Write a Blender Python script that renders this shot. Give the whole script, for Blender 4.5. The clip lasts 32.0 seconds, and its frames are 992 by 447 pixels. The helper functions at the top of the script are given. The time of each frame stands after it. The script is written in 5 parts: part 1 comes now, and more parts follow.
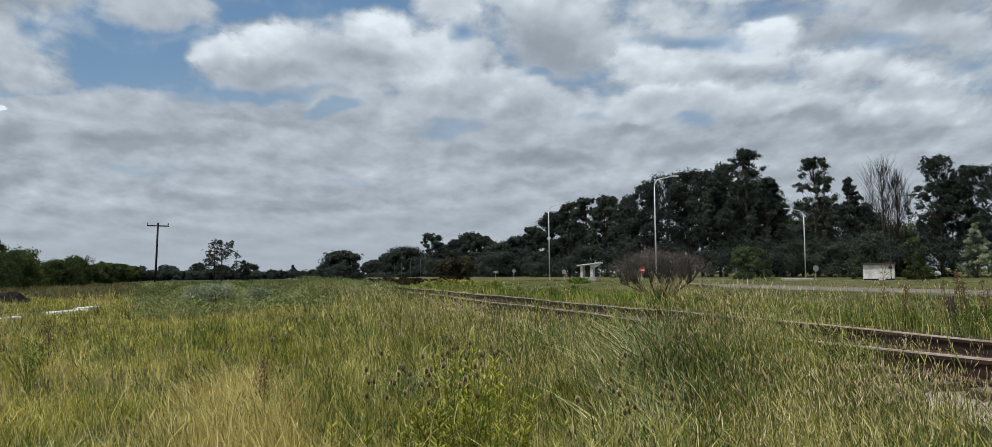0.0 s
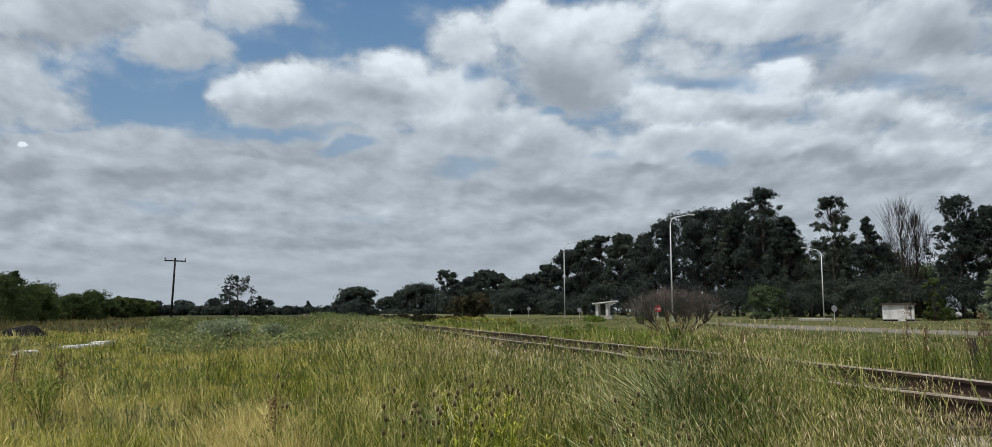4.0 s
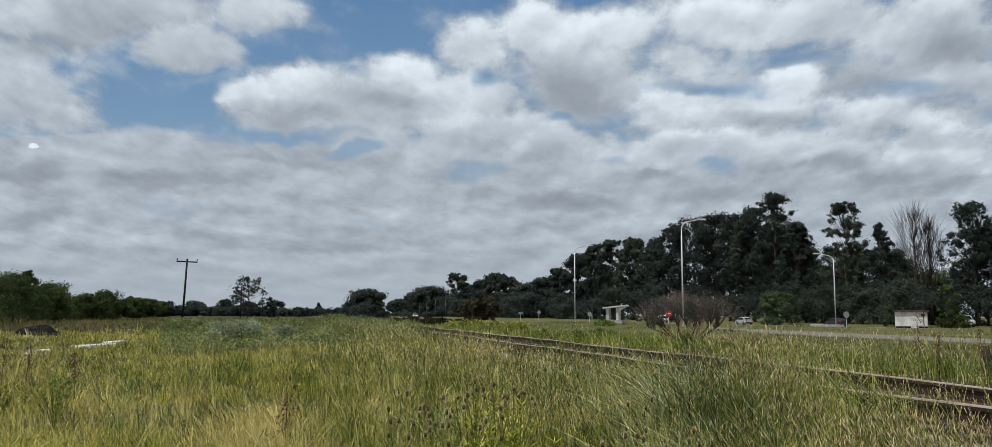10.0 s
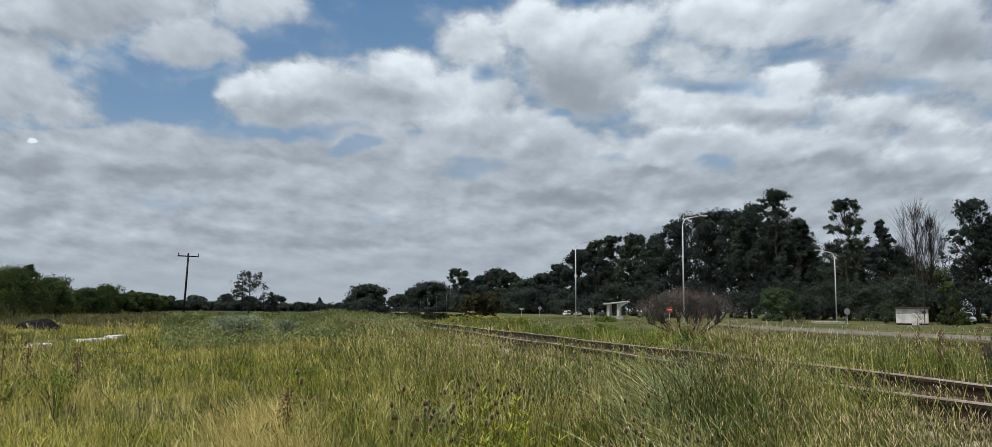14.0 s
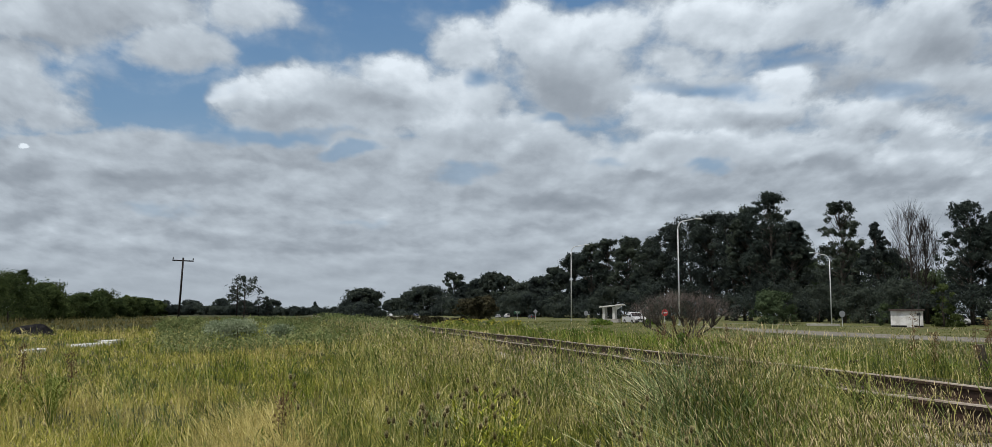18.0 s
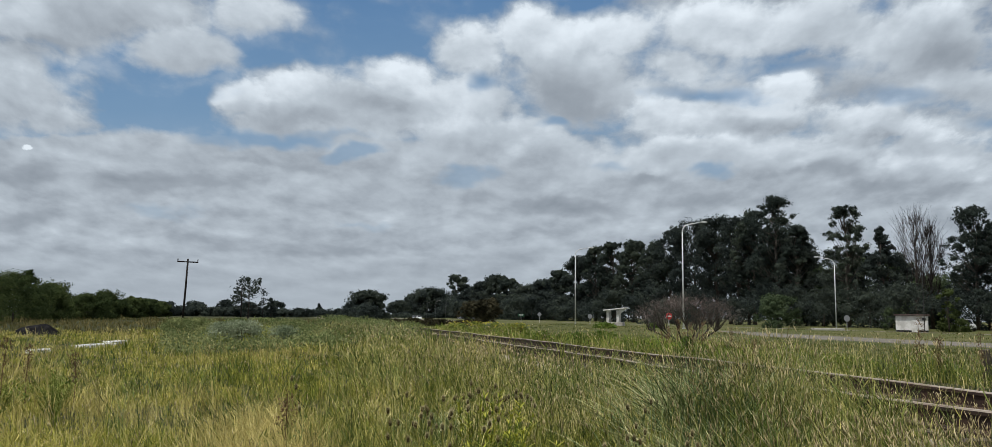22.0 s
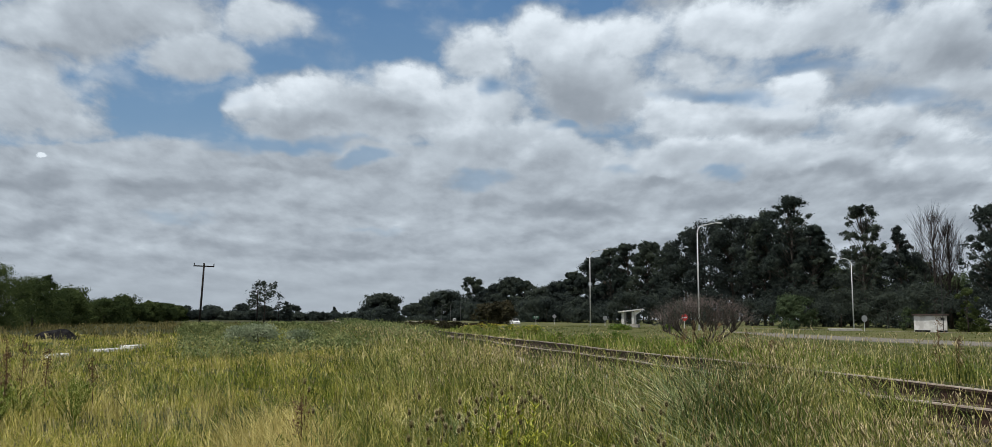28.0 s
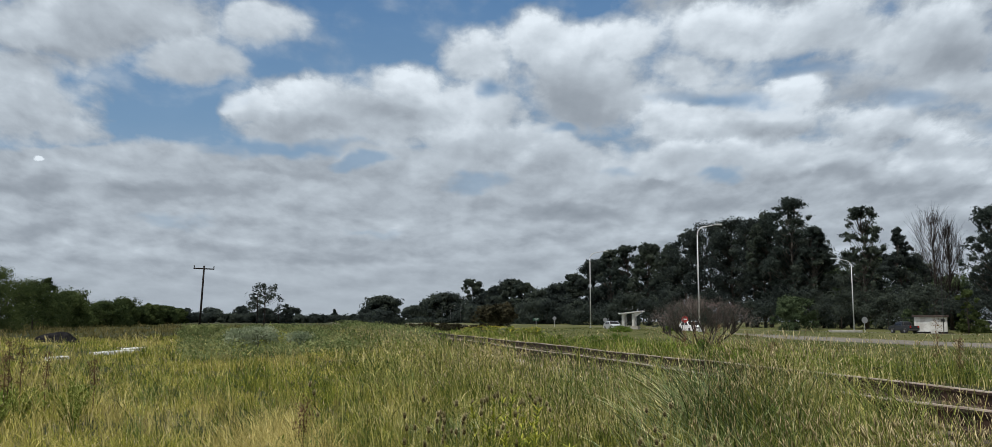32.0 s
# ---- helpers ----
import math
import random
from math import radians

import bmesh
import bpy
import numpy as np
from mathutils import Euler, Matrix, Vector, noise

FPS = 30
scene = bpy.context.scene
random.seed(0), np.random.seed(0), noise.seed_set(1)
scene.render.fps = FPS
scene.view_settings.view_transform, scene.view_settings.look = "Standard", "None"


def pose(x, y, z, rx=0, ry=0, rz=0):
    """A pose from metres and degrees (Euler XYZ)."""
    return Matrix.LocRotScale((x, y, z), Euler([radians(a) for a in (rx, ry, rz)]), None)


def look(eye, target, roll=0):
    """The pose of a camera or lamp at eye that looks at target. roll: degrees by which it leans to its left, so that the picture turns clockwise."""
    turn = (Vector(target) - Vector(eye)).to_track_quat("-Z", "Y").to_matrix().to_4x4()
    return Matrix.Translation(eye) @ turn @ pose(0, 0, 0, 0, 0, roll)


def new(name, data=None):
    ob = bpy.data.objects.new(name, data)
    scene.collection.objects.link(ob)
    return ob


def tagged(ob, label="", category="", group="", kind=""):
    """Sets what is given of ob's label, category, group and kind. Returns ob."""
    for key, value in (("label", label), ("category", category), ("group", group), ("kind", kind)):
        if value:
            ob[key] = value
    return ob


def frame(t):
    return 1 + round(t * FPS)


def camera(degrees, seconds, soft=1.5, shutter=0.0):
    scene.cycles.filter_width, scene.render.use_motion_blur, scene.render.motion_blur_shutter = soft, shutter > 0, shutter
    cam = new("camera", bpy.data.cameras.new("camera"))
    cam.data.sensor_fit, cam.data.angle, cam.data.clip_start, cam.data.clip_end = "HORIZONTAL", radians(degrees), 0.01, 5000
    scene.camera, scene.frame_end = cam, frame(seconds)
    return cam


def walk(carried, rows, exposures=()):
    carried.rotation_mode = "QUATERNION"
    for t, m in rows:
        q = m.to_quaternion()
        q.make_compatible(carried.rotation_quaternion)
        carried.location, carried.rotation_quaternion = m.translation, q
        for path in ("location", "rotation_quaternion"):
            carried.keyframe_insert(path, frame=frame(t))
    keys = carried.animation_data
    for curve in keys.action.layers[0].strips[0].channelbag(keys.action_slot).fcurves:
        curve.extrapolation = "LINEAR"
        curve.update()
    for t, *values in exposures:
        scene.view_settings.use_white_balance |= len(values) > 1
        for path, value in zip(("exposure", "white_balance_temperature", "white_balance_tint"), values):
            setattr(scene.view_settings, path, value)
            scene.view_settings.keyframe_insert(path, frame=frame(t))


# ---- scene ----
cam = camera(61, 32.0, 0.75)
EYE = (0.0, 0.0, 1.5)
TURNS = [  # seconds, turn to the left, tilt up, lean
    (0, -1.756, 3.428, -0.671), (0.5, -1.813, 3.408, 0.026), (1, -1.444, 3.506, -0.204), (1.5, -1.303, 4.000, -0.387),
    (2, -1.214, 4.462, -0.381), (2.5, -1.085, 5.246, -0.366), (3, -0.951, 5.617, -0.253), (3.5, -0.820, 5.875, -0.252),
    (5.5, -0.456, 6.059, 0.001), (6, -0.332, 6.098, 0.035), (6.5, -0.312, 6.097, 0.219), (7, -0.190, 6.128, 0.231),
    (7.5, -0.115, 6.131, 0.272), (8, 0.008, 6.140, 0.322), (8.5, 0.116, 6.143, 0.282), (9, -0.000, 6.175, 0.300),
    (9.5, -0.047, 6.188, 0.310), (10, 0.005, 6.196, 0.281), (10.5, 0.004, 6.219, 0.240), (11, -0.076, 6.256, 0.204),
    (11.5, -0.253, 6.270, 0.191), (12, -0.189, 6.300, 0.140), (12.5, -0.182, 6.325, 0.148), (13, -0.175, 6.319, 0.300),
    (13.5, -0.051, 6.038, 0.366), (14, 0.082, 5.897, 0.482), (14.5, -0.006, 5.917, 0.403), (16.5, -0.049, 6.088, 0.405),
    (17, -0.042, 6.113, 0.413), (17.5, -0.059, 6.122, 0.305), (18, -0.232, 6.136, 0.285), (18.5, -0.284, 6.171, 0.438),
    (19, -0.400, 6.207, 0.653), (19.5, -0.540, 6.241, 0.549), (20, -0.413, 6.277, 0.507), (20.5, -0.287, 6.270, 0.499),
    (21, -0.183, 6.288, 0.600), (21.5, -0.070, 6.287, 0.602), (22, 0.065, 6.314, 0.581), (22.5, 0.197, 6.333, 0.522),
    (23, 0.340, 6.307, 0.440), (23.5, 0.443, 6.318, 0.249), (24, 0.537, 6.327, 0.218), (24.5, 0.491, 6.342, 0.133),
    (25, 0.615, 6.361, 0.080), (25.5, 0.736, 6.391, 0.189), (27.5, 0.905, 6.468, 0.274), (28, 1.032, 6.463, 0.248),
    (28.5, 1.140, 6.500, 0.155), (29, 1.287, 6.529, 0.090), (29.5, 1.379, 6.516, 0.206), (30, 1.430, 6.522, 0.268),
    (30.5, 1.283, 6.561, 0.152), (31, 1.177, 6.567, 0.156), (31.5, 1.103, 6.588, 0.144), (32, 1.033, 6.602, 0.157),
]


def turned(t, left, up, lean):
    a, b = radians(left), radians(up)
    way = Vector((-math.sin(a) * math.cos(b), math.cos(a) * math.cos(b), math.sin(b)))
    return t, look(EYE, Vector(EYE) + way, lean)


walk(cam, [turned(*row) for row in TURNS], exposures=[(0, 0.0), (32, 0.0)])

# ---- daylight: bright broken cloud, high sun behind to the left ----
SUN_UP, SUN_TURN = 66.0, -120.0     # elevation, and turn to the right of straight ahead
world = bpy.data.worlds.new("sky")
scene.world = world
world.use_nodes = True


class Nodes:
    """Short hand for building node trees."""

    def __init__(self, tree):
        self.tree = tree
        tree.nodes.clear()

    def add(self, kind):
        return self.tree.nodes.new(kind)

    def link(self, a, b):
        self.tree.links.new(a, b)

    def feed(self, socket, value):
        if isinstance(value, bpy.types.NodeSocket):
            self.link(value, socket)
        elif value is not None:
            if socket.type == "RGBA" and len(value) == 3:
                value = (*value, 1)
            socket.default_value = value

    def math(self, op, a, b=None, c=None, clamp=False):
        node = self.add("ShaderNodeMath")
        node.operation, node.use_clamp = op, clamp
        for socket, value in zip(node.inputs, (a, b, c)):
            self.feed(socket, value)
        return node.outputs[0]

    def vec(self, op, a, b=None):
        node = self.add("ShaderNodeVectorMath")
        node.operation = op
        self.feed(node.inputs[0], a)
        if b is not None:
            self.feed(node.inputs[1], b)
        return node.outputs["Value" if op in ("LENGTH", "DOT_PRODUCT") else "Vector"]

    def noise(self, where, scale, detail=4, rough=0.55, warp=0.0):
        node = self.add("ShaderNodeTexNoise")
        self.feed(node.inputs["Vector"], where)
        self.feed(node.inputs["Scale"], scale)
        self.feed(node.inputs["Detail"], detail)
        self.feed(node.inputs["Roughness"], rough)
        self.feed(node.inputs["Distortion"], warp)
        return node

    def span(self, value, a, b, c=0.0, d=1.0, smooth=True):
        node = self.add("ShaderNodeMapRange")
        node.interpolation_type = "SMOOTHSTEP" if smooth else "LINEAR"
        for socket, v in zip(node.inputs, (value, a, b, c, d)):
            self.feed(socket, v)
        return node.outputs[0]

    def mix(self, factor, a, b, blend="MIX"):
        node = self.add("ShaderNodeMix")
        node.data_type, node.blend_type = "RGBA", blend
        self.feed(node.inputs[0], factor)
        self.feed(node.inputs[6], a)
        self.feed(node.inputs[7], b)
        return node.outputs[2]

    def ramp(self, factor, stops):
        node = self.add("ShaderNodeValToRGB")
        while len(node.color_ramp.elements) < len(stops):
            node.color_ramp.elements.new(0.5)
        for el, (at, colour) in zip(node.color_ramp.elements, stops):
            el.position, el.color = at, (*colour, 1)
        self.feed(node.inputs[0], factor)
        return node.outputs[0]


n = Nodes(world.node_tree)
sky = n.add("ShaderNodeTexSky")
sky.sky_type, sky.sun_disc, sky.sun_elevation, sky.sun_rotation = "NISHITA", False, radians(SUN_UP), radians(SUN_TURN)
way = n.add("ShaderNodeTexCoord").outputs["Generated"]
flat = n.add("ShaderNodeSeparateXYZ")
n.link(way, flat.inputs[0])
lift = n.math("MAXIMUM", n.math("ADD", flat.outputs[2], 0.12), 0.05)
plane = n.add("ShaderNodeCombineXYZ")
n.link(n.math("DIVIDE", flat.outputs[0], lift), plane.inputs[0])
n.link(n.math("DIVIDE", flat.outputs[1], lift), plane.inputs[1])
cover = n.span(n.noise(plane.outputs[0], 1.1, 6, 0.55).outputs["Fac"], 0.36, 0.52)
grey = n.ramp(n.noise(plane.outputs[0], 2.3, 5).outputs["Fac"], [(0.3, (3.2, 3.4, 3.6)), (0.7, (7.0, 7.1, 7.2))])
back = n.add("ShaderNodeBackground")
n.feed(back.inputs[0], n.mix(cover, sky.outputs[0], grey))
back.inputs[1].default_value = 0.09
n.link(back.outputs[0], n.add("ShaderNodeOutputWorld").inputs[0])

sun = new("sun", bpy.data.lights.new("sun", "SUN"))
sun.data.energy, sun.data.angle, sun.data.color = 3.9, radians(2.0), (1.0, 0.96, 0.9)
a, b = radians(SUN_TURN), radians(SUN_UP)
sun.matrix_world = look((0, 0, 0), (-math.sin(a) * math.cos(b), -math.cos(a) * math.cos(b), -math.sin(b)))


# ---- materials ----
def material(name):
    m = bpy.data.materials.new(name)
    m.use_nodes = True
    return m, Nodes(m.node_tree)


def finish(n, colour, rough=0.8, metal=0.0, bump=None, bump_size=0.02, spec=0.3, thin=0.0):
    """The principled surface of a material; thin is the share of light that passes through a leaf."""
    p = n.add("ShaderNodeBsdfPrincipled")
    n.feed(p.inputs["Base Color"], colour)
    n.feed(p.inputs["Roughness"], rough)
    n.feed(p.inputs["Metallic"], metal)
    n.feed(p.inputs["Specular IOR Level"], spec)
    if bump is not None:
        node = n.add("ShaderNodeBump")
        node.inputs["Distance"].default_value = bump_size
        n.feed(node.inputs["Height"], bump)
        n.link(node.outputs[0], p.inputs["Normal"])
    out = p.outputs[0]
    if thin:
        t = n.add("ShaderNodeBsdfTranslucent")
        n.feed(t.inputs[0], colour)
        mixer = n.add("ShaderNodeMixShader")
        mixer.inputs[0].default_value = thin
        n.link(out, mixer.inputs[1])
        n.link(t.outputs[0], mixer.inputs[2])
        out = mixer.outputs[0]
    n.link(out, n.add("ShaderNodeOutputMaterial").inputs[0])


def worn(name, colour, other, scale=3.0, rough=0.8, metal=0.0, grain=40.0, bump=0.004, spec=0.3):
    """A surface of two tones in stains, with a finer grain."""
    m, n = material(name)
    at = n.add("ShaderNodeTexCoord").outputs["Object"]
    stain = n.span(n.noise(at, scale, 5, 0.6).outputs["Fac"], 0.38, 0.66)
    fine = n.noise(at, grain, 4).outputs["Fac"]
    tone = n.mix(stain, colour, other)
    tone = n.mix(0.35, tone, n.ramp(fine, [(0.25, (0.25, 0.25, 0.25)), (0.75, (0.8, 0.8, 0.8))]), "SOFT_LIGHT")
    finish(n, tone, rough, metal, fine, bump, spec)
    return m


def leafy(name, tones, patch=0.35, thin=0.25, rough=0.75, gloss=0.12, each=0.8):
    """Grass or leaves: each blade its own tone, drifting in patches."""
    m, n = material(name)
    geo = n.add("ShaderNodeNewGeometry")
    drift = n.noise(geo.outputs["Position"], patch, 3).outputs["Fac"]
    broad = n.span(n.noise(geo.outputs["Position"], patch * 0.23, 2).outputs["Fac"], 0.36, 0.64, -0.12, 0.12)
    drift = n.math("ADD", drift, n.math("MULTIPLY", broad, 0.9))
    pick = n.math("ADD", n.math("ADD", n.math("MULTIPLY", geo.outputs["Random Per Island"], each), 0.4 - 0.5 * each), n.span(drift, 0.36, 0.64, -0.18, 0.36))
    k = len(tones)
    finish(n, n.ramp(pick, [(i / max(1, k - 1), c) for i, c in enumerate(tones)]), rough, 0, None, 0.01, gloss, thin)
    return m


def plain(name, colour, rough=0.5, metal=0.0, spec=0.5):
    m, n = material(name)
    at = n.add("ShaderNodeTexCoord").outputs["Object"]
    dirt = n.noise(at, 6.0, 4).outputs["Fac"]
    finish(n, n.mix(n.span(dirt, 0.45, 0.8, 0, 0.3), colour, tuple(0.6 * c + 0.03 for c in colour)), rough, metal, None, 0.01, spec)
    return m


GRASS_MEADOW = leafy("meadow_grass", [(0.06, 0.095, 0.014), (0.22, 0.255, 0.034), (0.42, 0.385, 0.075), (0.66, 0.56, 0.20)], 1.1, 0.16, 0.6, 0.14)
GRASS_GREEN = leafy("green_grass", [(0.020, 0.038, 0.008), (0.115, 0.150, 0.028), (0.31, 0.30, 0.070), (0.80, 0.71, 0.34)], 1.3, 0.16, 0.55, 0.18)
GRASS_BLUE = leafy("blue_green_grass", [(0.024, 0.046, 0.016), (0.085, 0.135, 0.045), (0.23, 0.28, 0.11), (0.62, 0.62, 0.34)], 3.0, 0.1, 0.5, 0.25)
GRASS_DARK = leafy("dark_grass", [(0.035, 0.065, 0.014), (0.10, 0.145, 0.03), (0.21, 0.245, 0.06), (0.42, 0.39, 0.12)], 2.0, 0.14, 0.55, 0.18)
GRASS_LAWN = leafy("short_grass", [(0.046, 0.07, 0.017), (0.11, 0.13, 0.034), (0.22, 0.205, 0.078)], 0.5)
GRASS_LUSH = leafy("lush_grass", [(0.09, 0.15, 0.022), (0.19, 0.26, 0.036), (0.34, 0.38, 0.07)], 1.0, 0.14, 0.55, 0.2)
GRASS_BROWN = leafy("brown_grass", [(0.06, 0.066, 0.022), (0.13, 0.12, 0.042), (0.23, 0.19, 0.08)], 0.12)
GRASS_STRAW = leafy("straw", [(0.30, 0.245, 0.075), (0.50, 0.42, 0.14), (0.70, 0.61, 0.26)], 1.5, 0.14, 0.6, 0.2)
SEEDS = leafy("seed_heads", [(0.17, 0.135, 0.07), (0.33, 0.275, 0.145), (0.56, 0.48, 0.28)], thin=0.15)
TEASEL = plain("teasel_head", (0.085, 0.07, 0.036), 0.9, 0, 0.1)
TEASEL_TIP = plain("teasel_bristle", (0.42, 0.37, 0.21), 0.9, 0, 0.1)
SHRUB_GREY = leafy("grey_green_leaves", [(0.13, 0.17, 0.10), (0.23, 0.28, 0.17), (0.36, 0.40, 0.27)], 1.2, each=0.5)
WEED = leafy("weed_leaves", [(0.06, 0.11, 0.02), (0.11, 0.17, 0.03), (0.18, 0.22, 0.04)])
YELLOW = leafy("yellow_flowers", [(0.35, 0.33, 0.04), (0.5, 0.45, 0.06)], thin=0.1)
# blue-grey tones and large thin share put distance haze into the wood's leaves
EUCALYPT = leafy("eucalyptus_leaves", [(0.032, 0.044, 0.041), (0.054, 0.069, 0.059), (0.092, 0.111, 0.080)], 0.12, 0.42, 0.9, 0.03, 0.4)
DARK_LEAF = leafy("dark_leaves", [(0.032, 0.042, 0.041), (0.049, 0.062, 0.056), (0.074, 0.090, 0.069)], 0.10, 0.42, 0.9, 0.03, 0.4)
HEDGE_LEAF = leafy("hedge_leaves", [(0.030, 0.046, 0.019), (0.050, 0.072, 0.028), (0.092, 0.118, 0.042)], 0.1, 0.38, 0.8, 0.05, 0.5)
WILLOW_LEAF = leafy("willow_leaves", [(0.045, 0.066, 0.034), (0.075, 0.105, 0.054), (0.105, 0.135, 0.07)], 0.3, 0.2, 0.8, 0.05, 0.5)
SCRUB_LEAF = leafy("scrub_leaves", [(0.022, 0.022, 0.012), (0.038, 0.036, 0.018), (0.06, 0.052, 0.028)], 0.4, 0.1)
WEED_BRIGHT = leafy("bright_weed_leaves", [(0.18, 0.20, 0.03), (0.34, 0.36, 0.05), (0.50, 0.49, 0.10)], 2.0)
WEED_MID = leafy("fresh_weed_leaves", [(0.10, 0.14, 0.03), (0.19, 0.235, 0.05), (0.31, 0.33, 0.09)], 1.0)
WEED_DULL = leafy("olive_weed_leaves", [(0.085, 0.12, 0.042), (0.175, 0.21, 0.08), (0.32, 0.34, 0.15)], 0.8, each=0.6)
DOCK = leafy("rusty_seeds", [(0.09, 0.055, 0.03), (0.15, 0.09, 0.05), (0.22, 0.14, 0.08)], 2.0, 0.1)
TWIG_GREY = leafy("grey_twigs", [(0.022, 0.019, 0.018), (0.042, 0.034, 0.03)], 0.5, 0.0)
TWIG = leafy("reddish_twigs", [(0.12, 0.09, 0.084), (0.19, 0.15, 0.14), (0.28, 0.235, 0.215)], 0.5, 0.0)
BARK = worn("bark", (0.062, 0.052, 0.044), (0.034, 0.028, 0.025), 2.0, 0.9, grain=14, bump=0.02)
PALE_BARK = worn("pale_bark", (0.10, 0.088, 0.075), (0.05, 0.043, 0.037), 1.2, 0.85, grain=12, bump=0.02)
POLE_WOOD = worn("tarred_pole", (0.012, 0.010, 0.010), (0.022, 0.019, 0.017), 1.5, 0.95, grain=30)
SLEEPER = worn("sleeper_wood", (0.05, 0.04, 0.031), (0.10, 0.082, 0.064), 2.5, 0.95, grain=25, bump=0.01)
RUST = worn("rusted_rail", (0.028, 0.018, 0.014), (0.055, 0.032, 0.022), 4, 0.75, 0.2)
RAIL_TOP = worn("rail_head", (0.36, 0.31, 0.26), (0.24, 0.19, 0.15), 5, 0.6, 0.2)
BALLAST = worn("ballast_stone", (0.36, 0.32, 0.26), (0.17, 0.145, 0.11), 2.2, 0.95, grain=20, bump=0.02)
GREY_WASH = worn("grey_whitewash", (0.70, 0.705, 0.70), (0.50, 0.495, 0.48), 1.1, 0.9)
CONCRETE = worn("concrete", (0.40, 0.385, 0.35), (0.29, 0.275, 0.25), 1.2, 0.9)
ASPHALT = worn("asphalt", (0.125, 0.115, 0.097), (0.155, 0.143, 0.12), 0.3, 0.95, grain=30)
SOIL = worn("dark_soil", (0.012, 0.012, 0.013), (0.027, 0.026, 0.027), 2.5, 0.95, grain=12, bump=0.05, spec=0.02)
ZINC = worn("galvanised_steel", (0.60, 0.61, 0.62), (0.48, 0.49, 0.50), 2, 0.6, 0.1)
DULL_STEEL = worn("dark_grey_steel", (0.16, 0.165, 0.17), (0.11, 0.11, 0.115), 2, 0.8, 0.1)
TIN = worn("rusty_sheet", (0.085, 0.062, 0.055), (0.055, 0.04, 0.036), 2, 0.7, 0.2)
SIGN_RED = plain("sign_red", (0.55, 0.03, 0.03), 0.4)
SIGN_WHITE = plain("sign_white", (0.8, 0.8, 0.78), 0.4)
SIGN_GREEN = plain("sign_green", (0.02, 0.10, 0.055), 0.5)
SIGN_GREY = plain("sign_back", (0.36, 0.37, 0.40), 0.5, 0.4)
PAINT_WHITE = plain("white_paint", (0.78, 0.78, 0.78), 0.25)
PAINT_PEARL = plain("pearl_white_paint", (0.44, 0.45, 0.46), 0.3)
PAINT_SILVER = plain("silver_paint", (0.52, 0.53, 0.55), 0.3, 0.5)
PAINT_NAVY = plain("navy_paint", (0.018, 0.026, 0.055), 0.25)
PAINT_BLACK = plain("charcoal_paint", (0.022, 0.024, 0.027), 0.25)
GLASS = plain("tinted_glass", (0.012, 0.014, 0.017), 0.12, 0.0, 0.3)
FEATHER = plain("dark_feathers", (0.05, 0.045, 0.04), 0.8, 0, 0.2)
RUBBER = plain("tyre_rubber", (0.018, 0.018, 0.018), 0.85)
TRIM = plain("black_plastic", (0.03, 0.03, 0.03), 0.6)
RIM = plain("wheel_rim", (0.28, 0.28, 0.29), 0.35, 0.7)
LAMP_CLEAR = plain("clear_lens", (0.7, 0.72, 0.75), 0.1)
LAMP_RED = plain("red_lens", (0.4, 0.015, 0.015), 0.2)


# the clouds, their grey hearts and the gaps: across, up, half width, half height, strength
CUMULI = [
    (-0.494, 0.378, 0.194, 0.057, 0.64), (-0.383, 0.326, 0.077, 0.032, 0.66), (-0.304, 0.371, 0.062, 0.031, 0.78),
    (-0.590, 0.305, 0.070, 0.040, 0.66), (-0.572, 0.262, 0.081, 0.049, 0.66), (-0.536, 0.235, 0.054, 0.030, 0.66),
    (-0.153, 0.245, 0.165, 0.049, 0.70), (-0.116, 0.294, 0.055, 0.027, 0.90), (-0.243, 0.283, 0.073, 0.025, 0.84),
    (-0.307, 0.263, 0.035, 0.027, 0.86), (-0.038, 0.257, 0.084, 0.043, 0.80), (-0.004, 0.214, 0.107, 0.031, 0.72),
    (0.100, 0.289, 0.104, 0.070, 0.72), (0.050, 0.349, 0.058, 0.036, 0.88), (0.135, 0.349, 0.085, 0.039, 0.88),
    (-0.024, 0.328, 0.046, 0.040, 0.84), (0.224, 0.310, 0.050, 0.029, 0.82),
]
CUMULI_EAST = [
    (0.314, 0.358, 0.140, 0.042, 0.88), (0.453, 0.355, 0.085, 0.050, 0.80), (0.538, 0.343, 0.108, 0.064, 0.72),
    (0.585, 0.292, 0.054, 0.040, 0.70), (0.288, 0.245, 0.130, 0.038, 0.82), (0.350, 0.284, 0.048, 0.025, 0.90),
    (0.226, 0.247, 0.065, 0.024, 0.86), (0.471, 0.240, 0.092, 0.030, 0.80), (0.546, 0.202, 0.099, 0.031, 0.78),
    (0.386, 0.201, 0.145, 0.034, 0.80), (0.218, 0.200, 0.122, 0.026, 0.78), (0.088, 0.199, 0.092, 0.026, 0.72),
]
